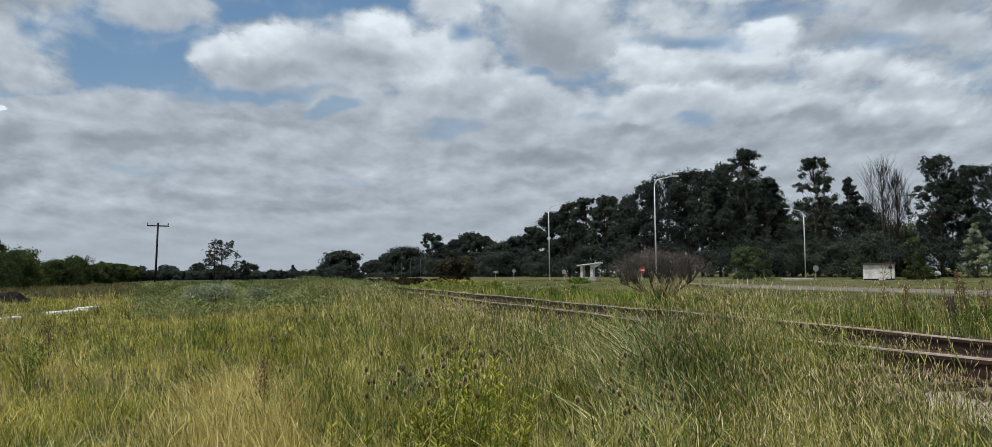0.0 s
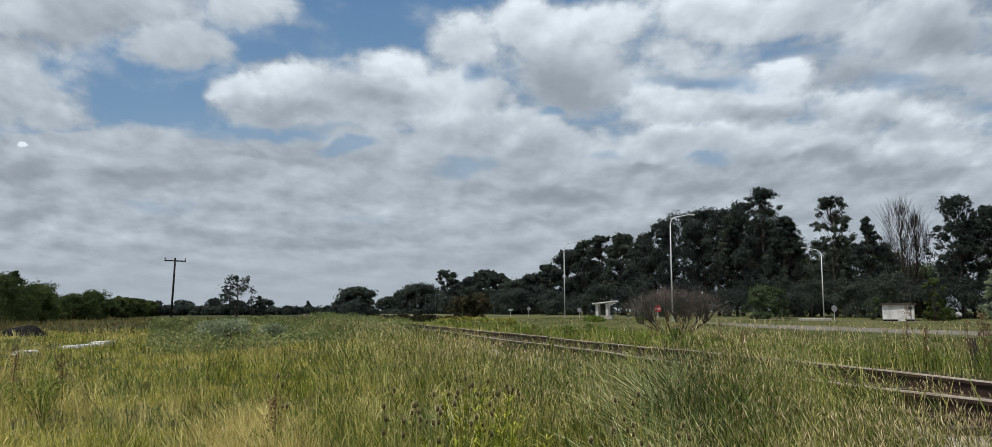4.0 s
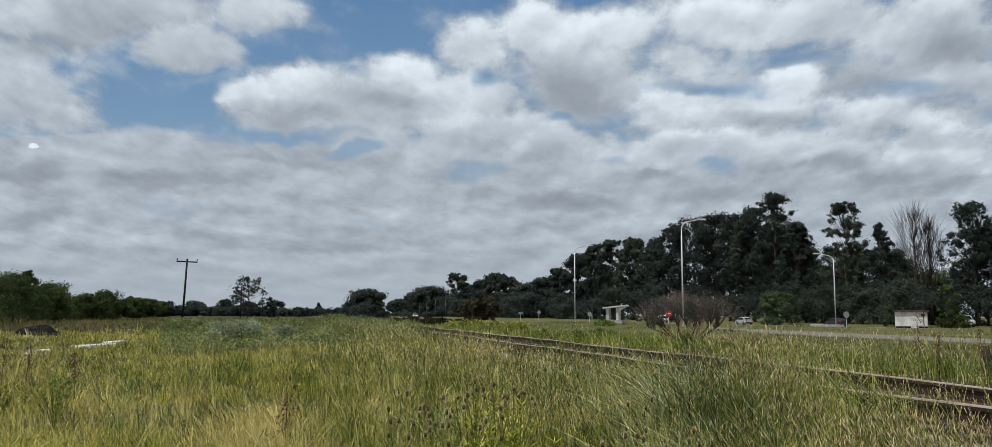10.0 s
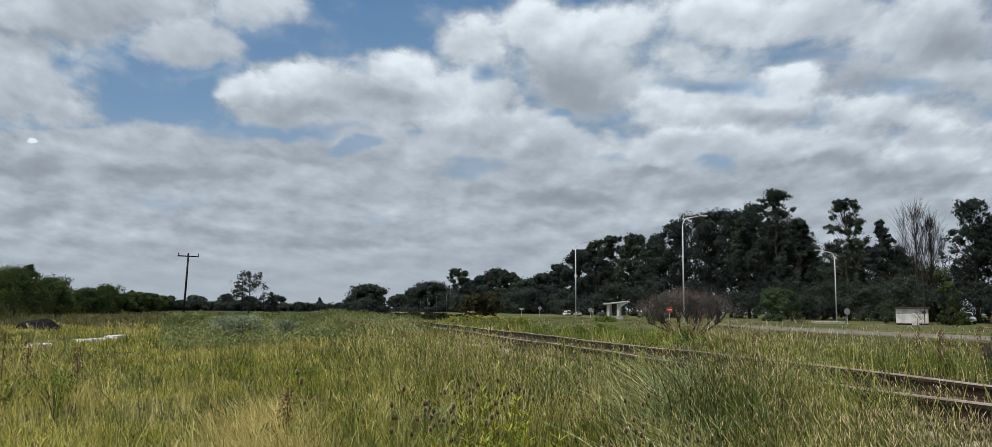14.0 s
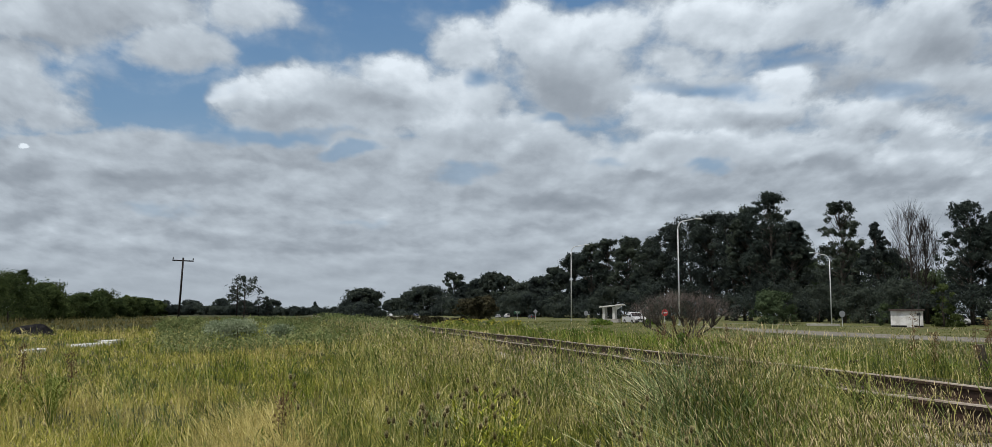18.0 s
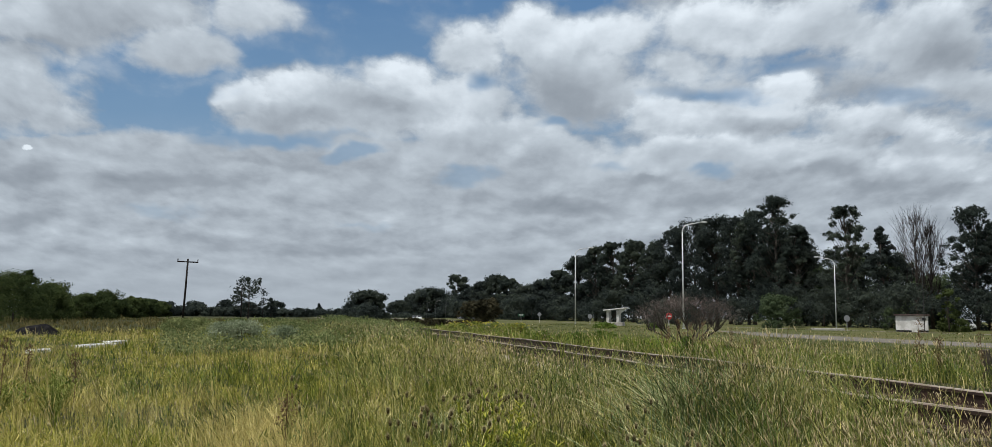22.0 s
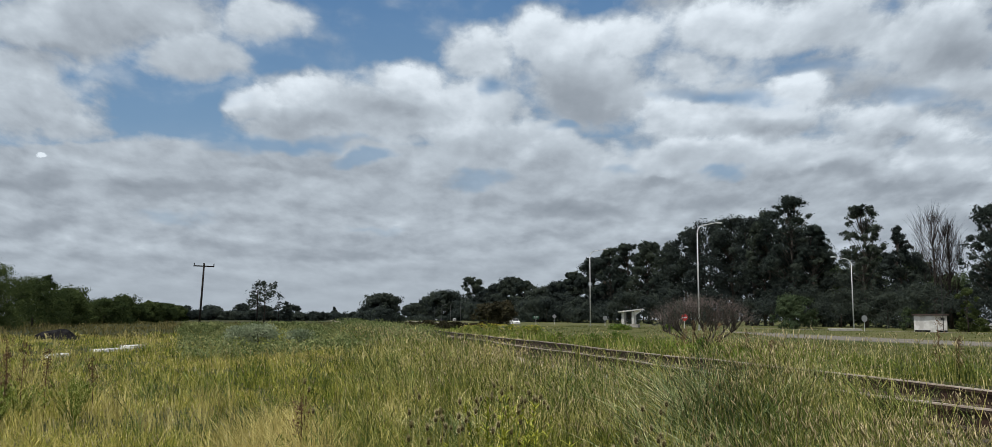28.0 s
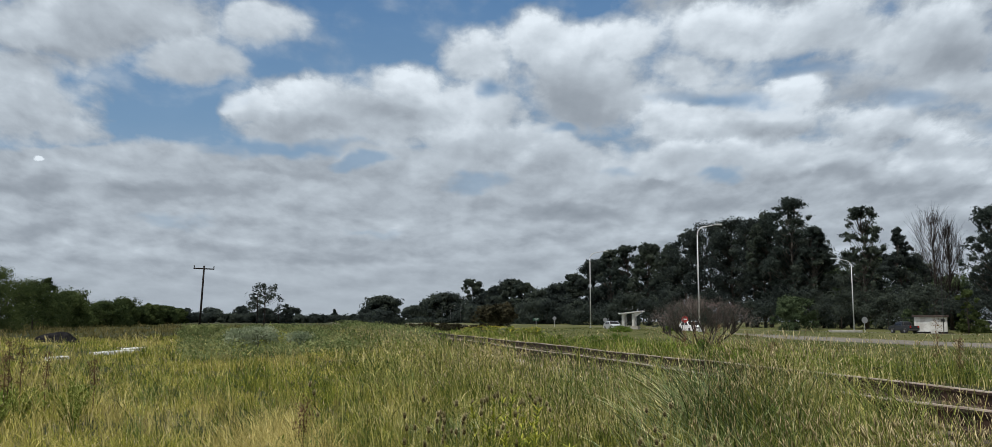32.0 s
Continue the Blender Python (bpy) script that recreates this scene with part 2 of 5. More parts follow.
GREYS = [
    (0.084, 0.266, 0.065, 0.041, 0.90), (-0.134, 0.260, 0.058, 0.019, 0.75), (-0.264, 0.244, 0.069, 0.016, 0.55),
    (0.572, 0.335, 0.066, 0.029, 0.80), (0.333, 0.236, 0.073, 0.013, 0.80), (0.463, 0.219, 0.084, 0.012, 0.70),
    (0.415, 0.178, 0.107, 0.014, 0.75), (0.248, 0.202, 0.057, 0.012, 0.50), (0.088, 0.130, 0.087, 0.011, 0.65),
    (-0.577, 0.162, 0.091, 0.011, 0.65), (-0.561, 0.333, 0.070, 0.016, 0.30), (-0.406, 0.158, 0.129, 0.008, 0.40),
    (-0.199, 0.075, 0.181, 0.007, 0.35), (0.163, 0.085, 0.090, 0.009, 0.35), (-0.293, 0.186, 0.107, 0.007, 0.30),
]
GAPS = [
    (-0.263, 0.213, 0.092, 0.008, 0.80), (-0.171, 0.196, 0.038, 0.006, 0.70), (-0.030, 0.168, 0.034, 0.009, 0.60),
    (0.073, 0.230, 0.021, 0.006, 0.70), (0.278, 0.182, 0.029, 0.007, 0.75), (0.134, 0.192, 0.031, 0.006, 0.45),
    (-0.408, 0.125, 0.049, 0.007, 0.45), (-0.169, 0.108, 0.034, 0.005, 0.35), (0.258, 0.274, 0.069, 0.011, 0.75),
    (0.367, 0.314, 0.062, 0.010, 0.55), (0.504, 0.276, 0.046, 0.012, 0.50), (0.594, 0.245, 0.023, 0.008, 0.60),
    (-0.012, 0.290, 0.019, 0.011, 0.70), (-0.358, 0.271, 0.038, 0.014, 0.35),
]
TUFT = (-0.559, 0.200)    # a small far cloud in full sun


def sky_material():
    """Broken cumulus over a blue sky, with layered grey cloud low down."""
    m, n = material("cloudy_sky")
    at = n.add("ShaderNodeTexCoord").outputs["Object"]
    parts = n.add("ShaderNodeSeparateXYZ")
    n.link(at, parts.inputs[0])
    ahead = n.math("MAXIMUM", parts.outputs[1], 1.0)
    across = n.math("DIVIDE", parts.outputs[0], ahead)
    v = n.math("DIVIDE", parts.outputs[2], ahead)

    def pair(x, y):
        node = n.add("ShaderNodeCombineXYZ")
        n.feed(node.inputs[0], x)
        n.feed(node.inputs[1], y)
        return node.outputs[0]

    uv = pair(across, v)
    # the cloud deck lies flat, so its billows shrink towards the horizon
    rise = n.math("MAXIMUM", n.math("ADD", v, 0.13), 0.05)
    span = n.math("ADD", n.math("MULTIPLY", rise, 0.4), 0.17)
    deck = pair(n.math("DIVIDE", across, span), n.math("MULTIPLY", n.math("LOGARITHM", rise, math.e), 1.55))
    sheet = pair(n.math("DIVIDE", across, span), n.math("MULTIPLY", n.math("LOGARITHM", rise, math.e), 1.9))
    lobes = n.vec("SUBTRACT", n.noise(deck, 3.4, 3, 0.55).outputs["Color"], (0.5, 0.5, 0.5))
    bent = n.vec("ADD", uv, n.vec("MULTIPLY", lobes, (0.085, 0.055, 0)))

    def relief(where, scale, lift, rough):
        """How much thicker the cloud is here than just above: its sunlit tops and shaded undersides."""
        here = n.noise(where, scale, 6, rough, 0.15).outputs["Fac"]
        above = n.noise(n.vec("ADD", where, (-0.3 * lift, lift, 0)), scale, 6, rough, 0.15).outputs["Fac"]
        return here, n.math("SUBTRACT", here, above)

    puff, lit = relief(deck, 3.7, 0.075, 0.5)
    fold, fold_lit = relief(sheet, 3.9, 0.08, 0.5)
    fine = n.math("SUBTRACT", n.noise(deck, 17.0, 6, 0.6, 0.3).outputs["Fac"], 0.5)
    puff = n.math("SUBTRACT", puff, 0.5)
    fold = n.math("SUBTRACT", fold, 0.5)

    def away(items):
        for cu, cv, ru, rv, power in items:
            off = n.vec("MULTIPLY", n.vec("SUBTRACT", bent, (cu, cv, 0)), (1 / ru, 1 / rv, 0))
            yield off, n.vec("LENGTH", off), power

    # low sheet of layered cloud
    high = n.add("ShaderNodeSeparateXYZ")
    n.link(bent, high.inputs[0])
    body = n.span(high.outputs[1], 0.238, 0.185, -0.6, 0.9)
    body = n.math("MAXIMUM", body, n.span(across, -0.02, 0.22, -0.7, 0.22))
    ragged = n.math("ADD", n.math("MULTIPLY", puff, 1.5), n.math("MULTIPLY", fine, 0.5))
    low = n.math("ADD", n.math("MULTIPLY", fold_lit, 0.55), n.math("ADD", n.math("MULTIPLY", fold, 0.42), n.math("MULTIPLY", lit, 0.25)))
    tone = n.math("ADD", 0.52, low)
    for off, dist, power in away(CUMULI + CUMULI_EAST):
        up = n.add("ShaderNodeSeparateXYZ")
        n.link(off, up.inputs[0])
        depth = n.math("SUBTRACT", 1.0, dist)
        mask = n.span(n.math("ADD", depth, ragged), -0.15, 0.5)
        own = n.math("ADD", power - 0.06, n.math("ADD", n.math("MULTIPLY", up.outputs[1], 0.13), n.math("MULTIPLY", lit, 0.8)))
        tone = n.math("ADD", n.math("MULTIPLY", tone, n.math("SUBTRACT", 1.0, mask)), n.math("MULTIPLY", own, mask))
        body = n.math("MAXIMUM", body, depth)
    tone = n.math("ADD", tone, n.math("MULTIPLY", fine, 0.14))
    cover = n.span(n.math("ADD", body, ragged), -0.36, 0.34)
    veil = n.span(n.math("ADD", puff, n.math("MULTIPLY", fold, 0.8)), -0.05, 0.32, 0.06, 0.62)
    cover = n.math("MAXIMUM", cover, veil)
    grey = None
    for off, dist, power in away(GREYS):
        one = n.span(n.math("SUBTRACT", dist, n.math("MULTIPLY", puff, 1.6)), 1.5, 0.0, 0.0, power)
        grey = one if grey is None else n.math("MAXIMUM", grey, one)
    gap = None
    for off, dist, power in away(GAPS):
        one = n.span(n.math("SUBTRACT", dist, n.math("ADD", n.math("MULTIPLY", puff, 2.2), fine)), 1.4, 0.2, 0.0, power)
        gap = one if gap is None else n.math("MAXIMUM", gap, one)
    tone = n.math("SUBTRACT", tone, n.math("MULTIPLY", grey, 0.36))
    near = n.span(v, 0.11, 0.0, 0.0, 0.85)
    tone = n.math("ADD", n.math("MULTIPLY", tone, n.math("SUBTRACT", 1.0, near)), n.math("MULTIPLY", near, 0.5))
    speck = n.vec("LENGTH", n.vec("MULTIPLY", n.vec("SUBTRACT", bent, n.vec("ADD", (*TUFT, 0), n.vec("MULTIPLY", lobes, (0.075, 0.048, 0)))), (1 / 0.0058, 1 / 0.0036, 0)))
    speck = n.span(n.math("SUBTRACT", speck, n.math("MULTIPLY", fine, 2.2)), 1.2, 0.5)
    tone = n.math("ADD", tone, n.math("MULTIPLY", speck, 0.5))
    cloud = n.ramp(tone, [(0.08, (0.225, 0.262, 0.308)), (0.4, (0.33, 0.376, 0.43)), (0.68, (0.50, 0.565, 0.63)), (0.97, (0.775, 0.855, 0.93))])
    blue = n.ramp(n.span(v, 0.12, 0.40, 0, 1, False), [(0.0, (0.27, 0.38, 0.50)), (0.45, (0.17, 0.30, 0.47)), (1.0, (0.088, 0.205, 0.40))])
    cover = n.math("MULTIPLY", cover, n.math("SUBTRACT", 1.0, gap))
    e = n.add("ShaderNodeEmission")
    n.feed(e.inputs[0], n.mix(cover, blue, cloud))
    e.inputs[1].default_value = 1.0
    n.link(e.outputs[0], n.add("ShaderNodeOutputMaterial").inputs[0])
    return m


# ---- the plan: d metres to the right of the viewer across the railway, s metres along it ----
LINE = 12.7
ND, NS = (math.cos(radians(LINE)), math.sin(radians(LINE))), (-math.sin(radians(LINE)), math.cos(radians(LINE)))
NEAR_RAIL, GAUGE, RAIL_Z = 5.97, 1.80, 0.70
MID = NEAR_RAIL + GAUGE / 2
NEAR_ROAD, FAR_ROAD = (43.2, 50.8), (82.5, 90.5)


def spot(d, s, z=0.0):
    return Vector((d * ND[0] + s * NS[0], d * ND[1] + s * NS[1], z))


def along(d, s, z=0.0, turn=0.0):
    """A pose whose y axis runs along the railway."""
    p = spot(d, s)
    return pose(p.x, p.y, z, 0, 0, LINE + turn)


def step(a, b, x):
    t = np.clip((x - a) / (b - a), 0, 1)
    return t * t * (3 - 2 * t)


def ground_z(d, s):
    d, s = np.asarray(d, float), np.asarray(s, float)
    bank = 0.45 * step(1.4, 4.5, d) * (1 - step(9.2, 13.5, d))
    bumps = 0.05 * np.sin(d * 0.9 + 1.3 * np.sin(s * 0.31)) * np.sin(s * 0.7) + 0.10 * np.sin(d * 0.13 + 1) * np.sin(s * 0.11)
    wild = 1 - step(12, 20, d)
    hump = 0.25 * step(-3, 2, d) * (1 - step(3, 6, d)) * step(14, 34, s) * (1 - step(90, 160, s))
    # the roadside lawn swells before the highway, which dips towards the viewer's right
    crest = 0.48 * step(22, 36, d) * (1 - step(39.8, 42.2, d)) * step(58, 86, s) * (1 - step(150, 260, s))
    dip = -0.17 * step(16, 30, d) * (1 - step(60, 70, d)) * (1 - step(60, 100, s)) - 0.25 * step(77, 82, d) * (1 - step(96, 101, d))
    bed = -0.14 * step(4.4, 4.9, d) * (1 - step(8.9, 9.4, d))
    return bank + bed + crest + dip + bumps * wild * (1 - 0.9 * step(4.0, 5.0, d) * (1 - step(8.7, 9.7, d))) + hump


def floor_at(x, y):
    d, s = x * ND[0] + y * ND[1], x * NS[0] + y * NS[1]
    return float(ground_z(d, s))


def solid(name, verts, faces, mats, parent=None, label="", smooth=False, slots=None):
    """A mesh object from arrays, under a parent where one is given."""
    me = bpy.data.meshes.new(name)
    me.from_pydata([tuple(map(float, v)) for v in verts], [], faces)
    for m in mats if isinstance(mats, (list, tuple)) else [mats]:
        me.materials.append(m)
    if slots is not None:
        me.polygons.foreach_set("material_index", slots)
    if smooth:
        me.polygons.foreach_set("use_smooth", [True] * len(me.polygons))
    me.update()
    ob = new(name, me)
    if parent:
        ob.parent = parent
    return tagged(ob, label)


def part(name, bm, mat, parent=None, label="", smooth=False):
    me = bpy.data.meshes.new(name)
    bm.normal_update()
    bm.to_mesh(me)
    bm.free()
    me.materials.append(mat)
    if smooth:
        me.polygons.foreach_set("use_smooth", [True] * len(me.polygons))
    ob = new(name, me)
    if parent:
        ob.parent = parent
    return tagged(ob, label)


def thing(name, m, label, category, group="", kind=""):
    ob = new(name)
    ob.empty_display_size = 0.2
    ob.matrix_basis = m
    return tagged(ob, label, category, group, kind)


def add_box(bm, x0, x1, y0, y1, z0, z1, bevel=0.0, taper=0.0):
    vs = [bm.verts.new((x, y, z)) for z in (z0, z1) for y in (y0, y1) for x in (x0, x1)]
    if taper:
        cx, cy = (x0 + x1) / 2, (y0 + y1) / 2
        for v in vs[4:]:
            v.co.x, v.co.y = cx + (v.co.x - cx) * (1 - taper), cy + (v.co.y - cy) * (1 - taper)
    fs = [bm.faces.new([vs[i] for i in f]) for f in ((0, 2, 3, 1), (4, 5, 7, 6), (0, 1, 5, 4), (2, 6, 7, 3), (0, 4, 6, 2), (1, 3, 7, 5))]
    if bevel:
        edges = list({e for f in fs for e in f.edges})
        bmesh.ops.bevel(bm, geom=edges, offset=bevel, segments=1, affect="EDGES")
    return bm


def box(x0, x1, y0, y1, z0, z1, bevel=0.0, taper=0.0):
    return add_box(bmesh.new(), x0, x1, y0, y1, z0, z1, bevel, taper)


def tube(bm, points, radii, sides=8):
    """A tapered round bar along points."""
    rings = []
    points = [Vector(p) for p in points]
    for i, p in enumerate(points):
        ahead = (points[min(i + 1, len(points) - 1)] - points[max(i - 1, 0)]).normalized()
        side = ahead.cross(Vector((0.31, 0.95, 0.05))).normalized()
        up = side.cross(ahead)
        rings.append([bm.verts.new(p + (side * math.cos(2 * math.pi * k / sides) + up * math.sin(2 * math.pi * k / sides)) * radii[i]) for k in range(sides)])
    for a, b in zip(rings, rings[1:]):
        for k in range(sides):
            bm.faces.new((a[k], a[(k + 1) % sides], b[(k + 1) % sides], b[k]))
    bm.faces.new(rings[0][::-1])
    bm.faces.new(rings[-1])
    return bm


def disc(bm, centre, radius, thick, axis="y", sides=24):
    pts = []
    for off in (-thick / 2, thick / 2):
        ring = []
        for k in range(sides):
            a, b = radius * math.cos(2 * math.pi * k / sides), radius * math.sin(2 * math.pi * k / sides)
            co = {"y": (a, off, b), "x": (off, a, b), "z": (a, b, off)}[axis]
            ring.append(bm.verts.new(Vector(centre) + Vector(co)))
        pts.append(ring)
    for k in range(sides):
        bm.faces.new((pts[0][k], pts[0][(k + 1) % sides], pts[1][(k + 1) % sides], pts[1][k]))
    bm.faces.new(pts[0][::-1])
    bm.faces.new(pts[1])
    bmesh.ops.recalc_face_normals(bm, faces=bm.faces)
    return bm


# ---- sky, ground, roads ----
def build_sky():
    far, rows, cols = 3800, 12, 40
    verts, faces = [], []
    for i in range(rows + 1):
        up = radians(-1.5 + 44.5 * i / rows)
        for j in range(cols + 1):
            turn = radians(-62 + 124 * j / cols)
            verts.append((far * math.sin(turn) * math.cos(up), far * math.cos(turn) * math.cos(up), far * math.sin(up)))
    for i in range(rows):
        for j in range(cols):
            a = i * (cols + 1) + j
            faces.append((a, a + 1, a + cols + 2, a + cols + 1))
    ob = solid("backdrop_sky", verts, faces, sky_material(), smooth=True)
    ob.location = EYE
    return tagged(ob, "broken white and grey cloud over blue sky", "sky", kind="structure")


def ground_material():
    m, n = material("ground")
    at = n.add("ShaderNodeTexCoord").outputs["Object"]
    parts = n.add("ShaderNodeSeparateXYZ")
    n.link(at, parts.inputs[0])
    big = n.noise(at, 0.06, 5, 0.6).outputs["Fac"]
    mid = n.noise(at, 0.7, 5, 0.6).outputs["Fac"]
    fine = n.noise(at, 14.0, 4, 0.7).outputs["Fac"]
    lawn = n.ramp(n.math("ADD", n.math("MULTIPLY", big, 0.5), n.math("MULTIPLY", mid, 0.5)), [(0.34, (0.038, 0.054, 0.015)), (0.5, (0.083, 0.09, 0.029)), (0.64, (0.14, 0.123, 0.055))])
    wild = n.ramp(n.math("ADD", n.math("MULTIPLY", big, 0.5), n.math("MULTIPLY", mid, 0.5)), [(0.3, (0.022, 0.03, 0.011)), (0.5, (0.04, 0.045, 0.017)), (0.7, (0.075, 0.066, 0.03))])
    tone = n.mix(n.span(parts.outputs[0], 13.0, 19.0), wild, lawn)
    tone = n.mix(0.6, tone, n.ramp(fine, [(0.3, (0.2, 0.2, 0.2)), (0.7, (0.8, 0.8, 0.8))]), "SOFT_LIGHT")
    finish(n, tone, 0.95, 0, n.math("ADD", fine, mid), 0.06, 0.15)
    return m


def build_ground():
    ds = np.unique(np.concatenate([np.arange(-14, 20, 0.5), np.arange(-60, 120, 2.0), np.linspace(-900, 900, 46), (-3900, -2500, -1500, 1500, 2500, 3900)]))
    ss = np.unique(np.concatenate([np.arange(-6, 60, 0.75), np.arange(60, 180, 4.0), np.arange(180, 900, 30.0), np.linspace(-900, 3900, 33), (-3900, -2000)]))
    d, s = np.meshgrid(ds, ss)
    z = ground_z(d, s)
    verts = np.stack([d.ravel(), s.ravel(), z.ravel()], 1)
    w = len(ds)
    faces = [(i * w + j, i * w + j + 1, (i + 1) * w + j + 1, (i + 1) * w + j) for i in range(len(ss) - 1) for j in range(w - 1)]
    ob = solid("ground", verts, faces, ground_material(), smooth=True)
    ob.matrix_basis = along(0, 0)
    return tagged(ob, "rough meadow and mown roadside grass", "ground", kind="structure")


def strip(name, d0, d1, s0, s1, mat):
    bm = bmesh.new()
    cuts = np.concatenate([np.arange(s0, -60, 60.0), np.arange(-60, 300, 4.0), np.arange(300, s1, 60.0)])
    rows = []
    for s in cuts:
        z = float(ground_z((d0 + d1) / 2, s)) + 0.05
        rows.append([bm.verts.new((d, s, z + h)) for d, h in ((d0 - 0.3, -0.12), (d0, 0), ((d0 + d1) / 2, 0.03), (d1, 0), (d1 + 0.3, -0.12))])
    for a, b in zip(rows, rows[1:]):
        for k in range(4):
            bm.faces.new((a[k], a[k + 1], b[k + 1], b[k]))
    ob = part(name, bm, mat)
    ob.matrix_basis = along(0, 0)
    return ob


build_sky()
build_ground()
tagged(strip("road_near", *NEAR_ROAD, -900, 2500, ASPHALT), "pale worn asphalt carriageway", "road", kind="structure")
tagged(strip("road_far", *FAR_ROAD, -1500, 2500, ASPHALT), "pale worn asphalt carriageway", "road", kind="structure")


# ---- railway ----
def rail_profile():
    return [(-0.065, 0), (0.065, 0), (0.065, 0.012), (0.012, 0.03), (0.01, 0.105), (0.035, 0.118), (0.035, 0.14), (0.028, 0.15), (-0.028, 0.15), (-0.035, 0.14), (-0.035, 0.118), (-0.01, 0.105), (-0.012, 0.03), (-0.065, 0.012)]


def build_railway():
    prof = rail_profile()
    bed = bmesh.new()
    cuts = np.concatenate([np.arange(-8, 60, 0.5), np.arange(60, 200, 4), np.arange(200, 1500, 40)])
    rng = np.random.RandomState(5)
    rows = []
    for s in cuts:
        e = rng.uniform(-0.12, 0.12, 2) if s < 80 else (0, 0)
        rows.append([bed.verts.new((MID + d, s, z + rng.uniform(-0.015, 0.015))) for d, z in ((-2.2 + e[0], 0.35), (-1.6 + e[0] / 2, 0.42), (-0.8, 0.405), (0, 0.40), (0.8, 0.405), (1.6 + e[1] / 2, 0.42), (2.2 + e[1], 0.35))])
    for a, b in zip(rows, rows[1:]):
        for k in range(6):
            bed.faces.new((a[k], a[k + 1], b[k + 1], b[k]))
    ob = part("track_bed", bed, BALLAST)
    ob.matrix_basis = along(0, 0)
    tagged(ob, "thin pale stone ballast under the track", "ballast", kind="structure")
    track = thing("railway_track", along(0, 0), "rusty broad-gauge railway track half lost in grass", "railway track", kind="structure")
    for d in (NEAR_RAIL, NEAR_RAIL + GAUGE):
        cuts = np.concatenate([np.arange(-8, 80, 2.0), np.arange(80, 1400, 40)])
        verts, faces = [], []
        for i, s in enumerate(cuts):
            sag = 0.012 * math.sin(s * 0.45 + d) + 0.008 * math.sin(s * 1.3)
            verts += [(d + x + 0.5 * sag, s, RAIL_Z - 0.225 + 1.5 * z + sag) for x, z in prof]
        k, slots = len(prof), []
        for i in range(len(cuts) - 1):
            for j in range(k):
                faces.append((i * k + j, i * k + (j + 1) % k, (i + 1) * k + (j + 1) % k, (i + 1) * k + j))
                slots.append(1 if j in (7, 8) else 0)
        solid("rail", verts, faces, [RUST, RAIL_TOP], track, "rusted steel rail with a dull worn head", slots=slots)
    return track


TRACK = build_railway()


# ---- lamps, poles, signs ----
def street_lamp(d, s, height, reach, turn, label, steel=ZINC):
    t = thing("street_lamp", along(d, s, floor_at(*spot(d, s).xy), turn), label, "street lamp", "street lamps along the highway")
    part("base_plate", box(-0.2, 0.2, -0.2, 0.2, -0.02, 0.05, 0.01), steel, t)
    pts = [(0, 0, 0.0), (0, 0, height * 0.5), (0, 0, height - 0.9)]
    bend = [(0.9 * (1 - math.cos(a)), 0, height - 0.9 + 0.9 * math.sin(a)) for a in np.linspace(0.25, math.pi / 2, 6)]
    part("pole", tube(bmesh.new(), pts, (0.095, 0.075, 0.055), 10), steel, t, smooth=True)
    part("arm", tube(bmesh.new(), [(0, 0, height - 0.9)] + bend + [(reach, 0, height + 0.3)], [0.05] * 7 + [0.035], 8), steel, t, smooth=True)
    head = bmesh.new()
    add_box(head, reach - 0.1, reach + 0.6, -0.14, 0.14, height + 0.24, height + 0.36, 0.03, 0.2)
    h = part("lamp_head", head, steel, t)
    part("lens", box(reach + 0.05, reach + 0.52, -0.1, 0.1, height + 0.2, height + 0.245, 0.01), LAMP_CLEAR, h)
    return t


LAMP = "galvanised highway lamp post with a curved arm"
for s in (37.5, 83.4, 120.3):
    street_lamp(39.2, s, 11.2, 2.3, 0, LAMP)
street_lamp(76.0, 110.3, 10.5, 2.3, 160, LAMP)
# the far posts take a darker grey steel than the near ones
for d, s, h in ((84.6, 637.0, 11.0), (78.5, 556.4, 10.5), (72.2, 475.8, 10.0), (66.4, 405.3, 9.5)):
    street_lamp(d, s, h, 2.0, 0, "grey highway lamp post far off", DULL_STEEL)


def power_pole(x, y, height, arm, lean, label):
    p = thing("power_pole", pose(x, y, floor_at(x, y), 0, lean, 6), label, "power pole", "power poles beside the railway")
    part("pole", tube(bmesh.new(), [(0, 0, -0.3), (0.02, 0, height * 0.5), (0, 0, height)], (0.125, 0.115, 0.1), 10), POLE_WOOD, p, smooth=True)
    part("crossarm", box(-arm / 2, arm / 2, -0.06, 0.06, height - 0.42, height - 0.28, 0.01), POLE_WOOD, p)
    for x0 in (-arm / 2 + 0.06, arm / 2 - 0.06):
        bm = bmesh.new()
        tube(bm, [(x0, 0, height - 0.28), (x0, 0, height - 0.18), (x0, 0, height - 0.1), (x0, 0, height + 0.02)], (0.03, 0.065, 0.055, 0.04), 8)
        part("insulator", bm, TRIM, p, "dark glass insulator", True)
    return p


power_pole(-35.9, 97, 7.7, 2.35, 2.2, "leaning tarred wooden pole with one crossarm")
power_pole(-47.6, 158, 6.6, 1.0, 0, "tarred wooden pole behind a small tree")
power_pole(-62, 225, 6.0, 1.0, 0, "tarred wooden pole far down the line")


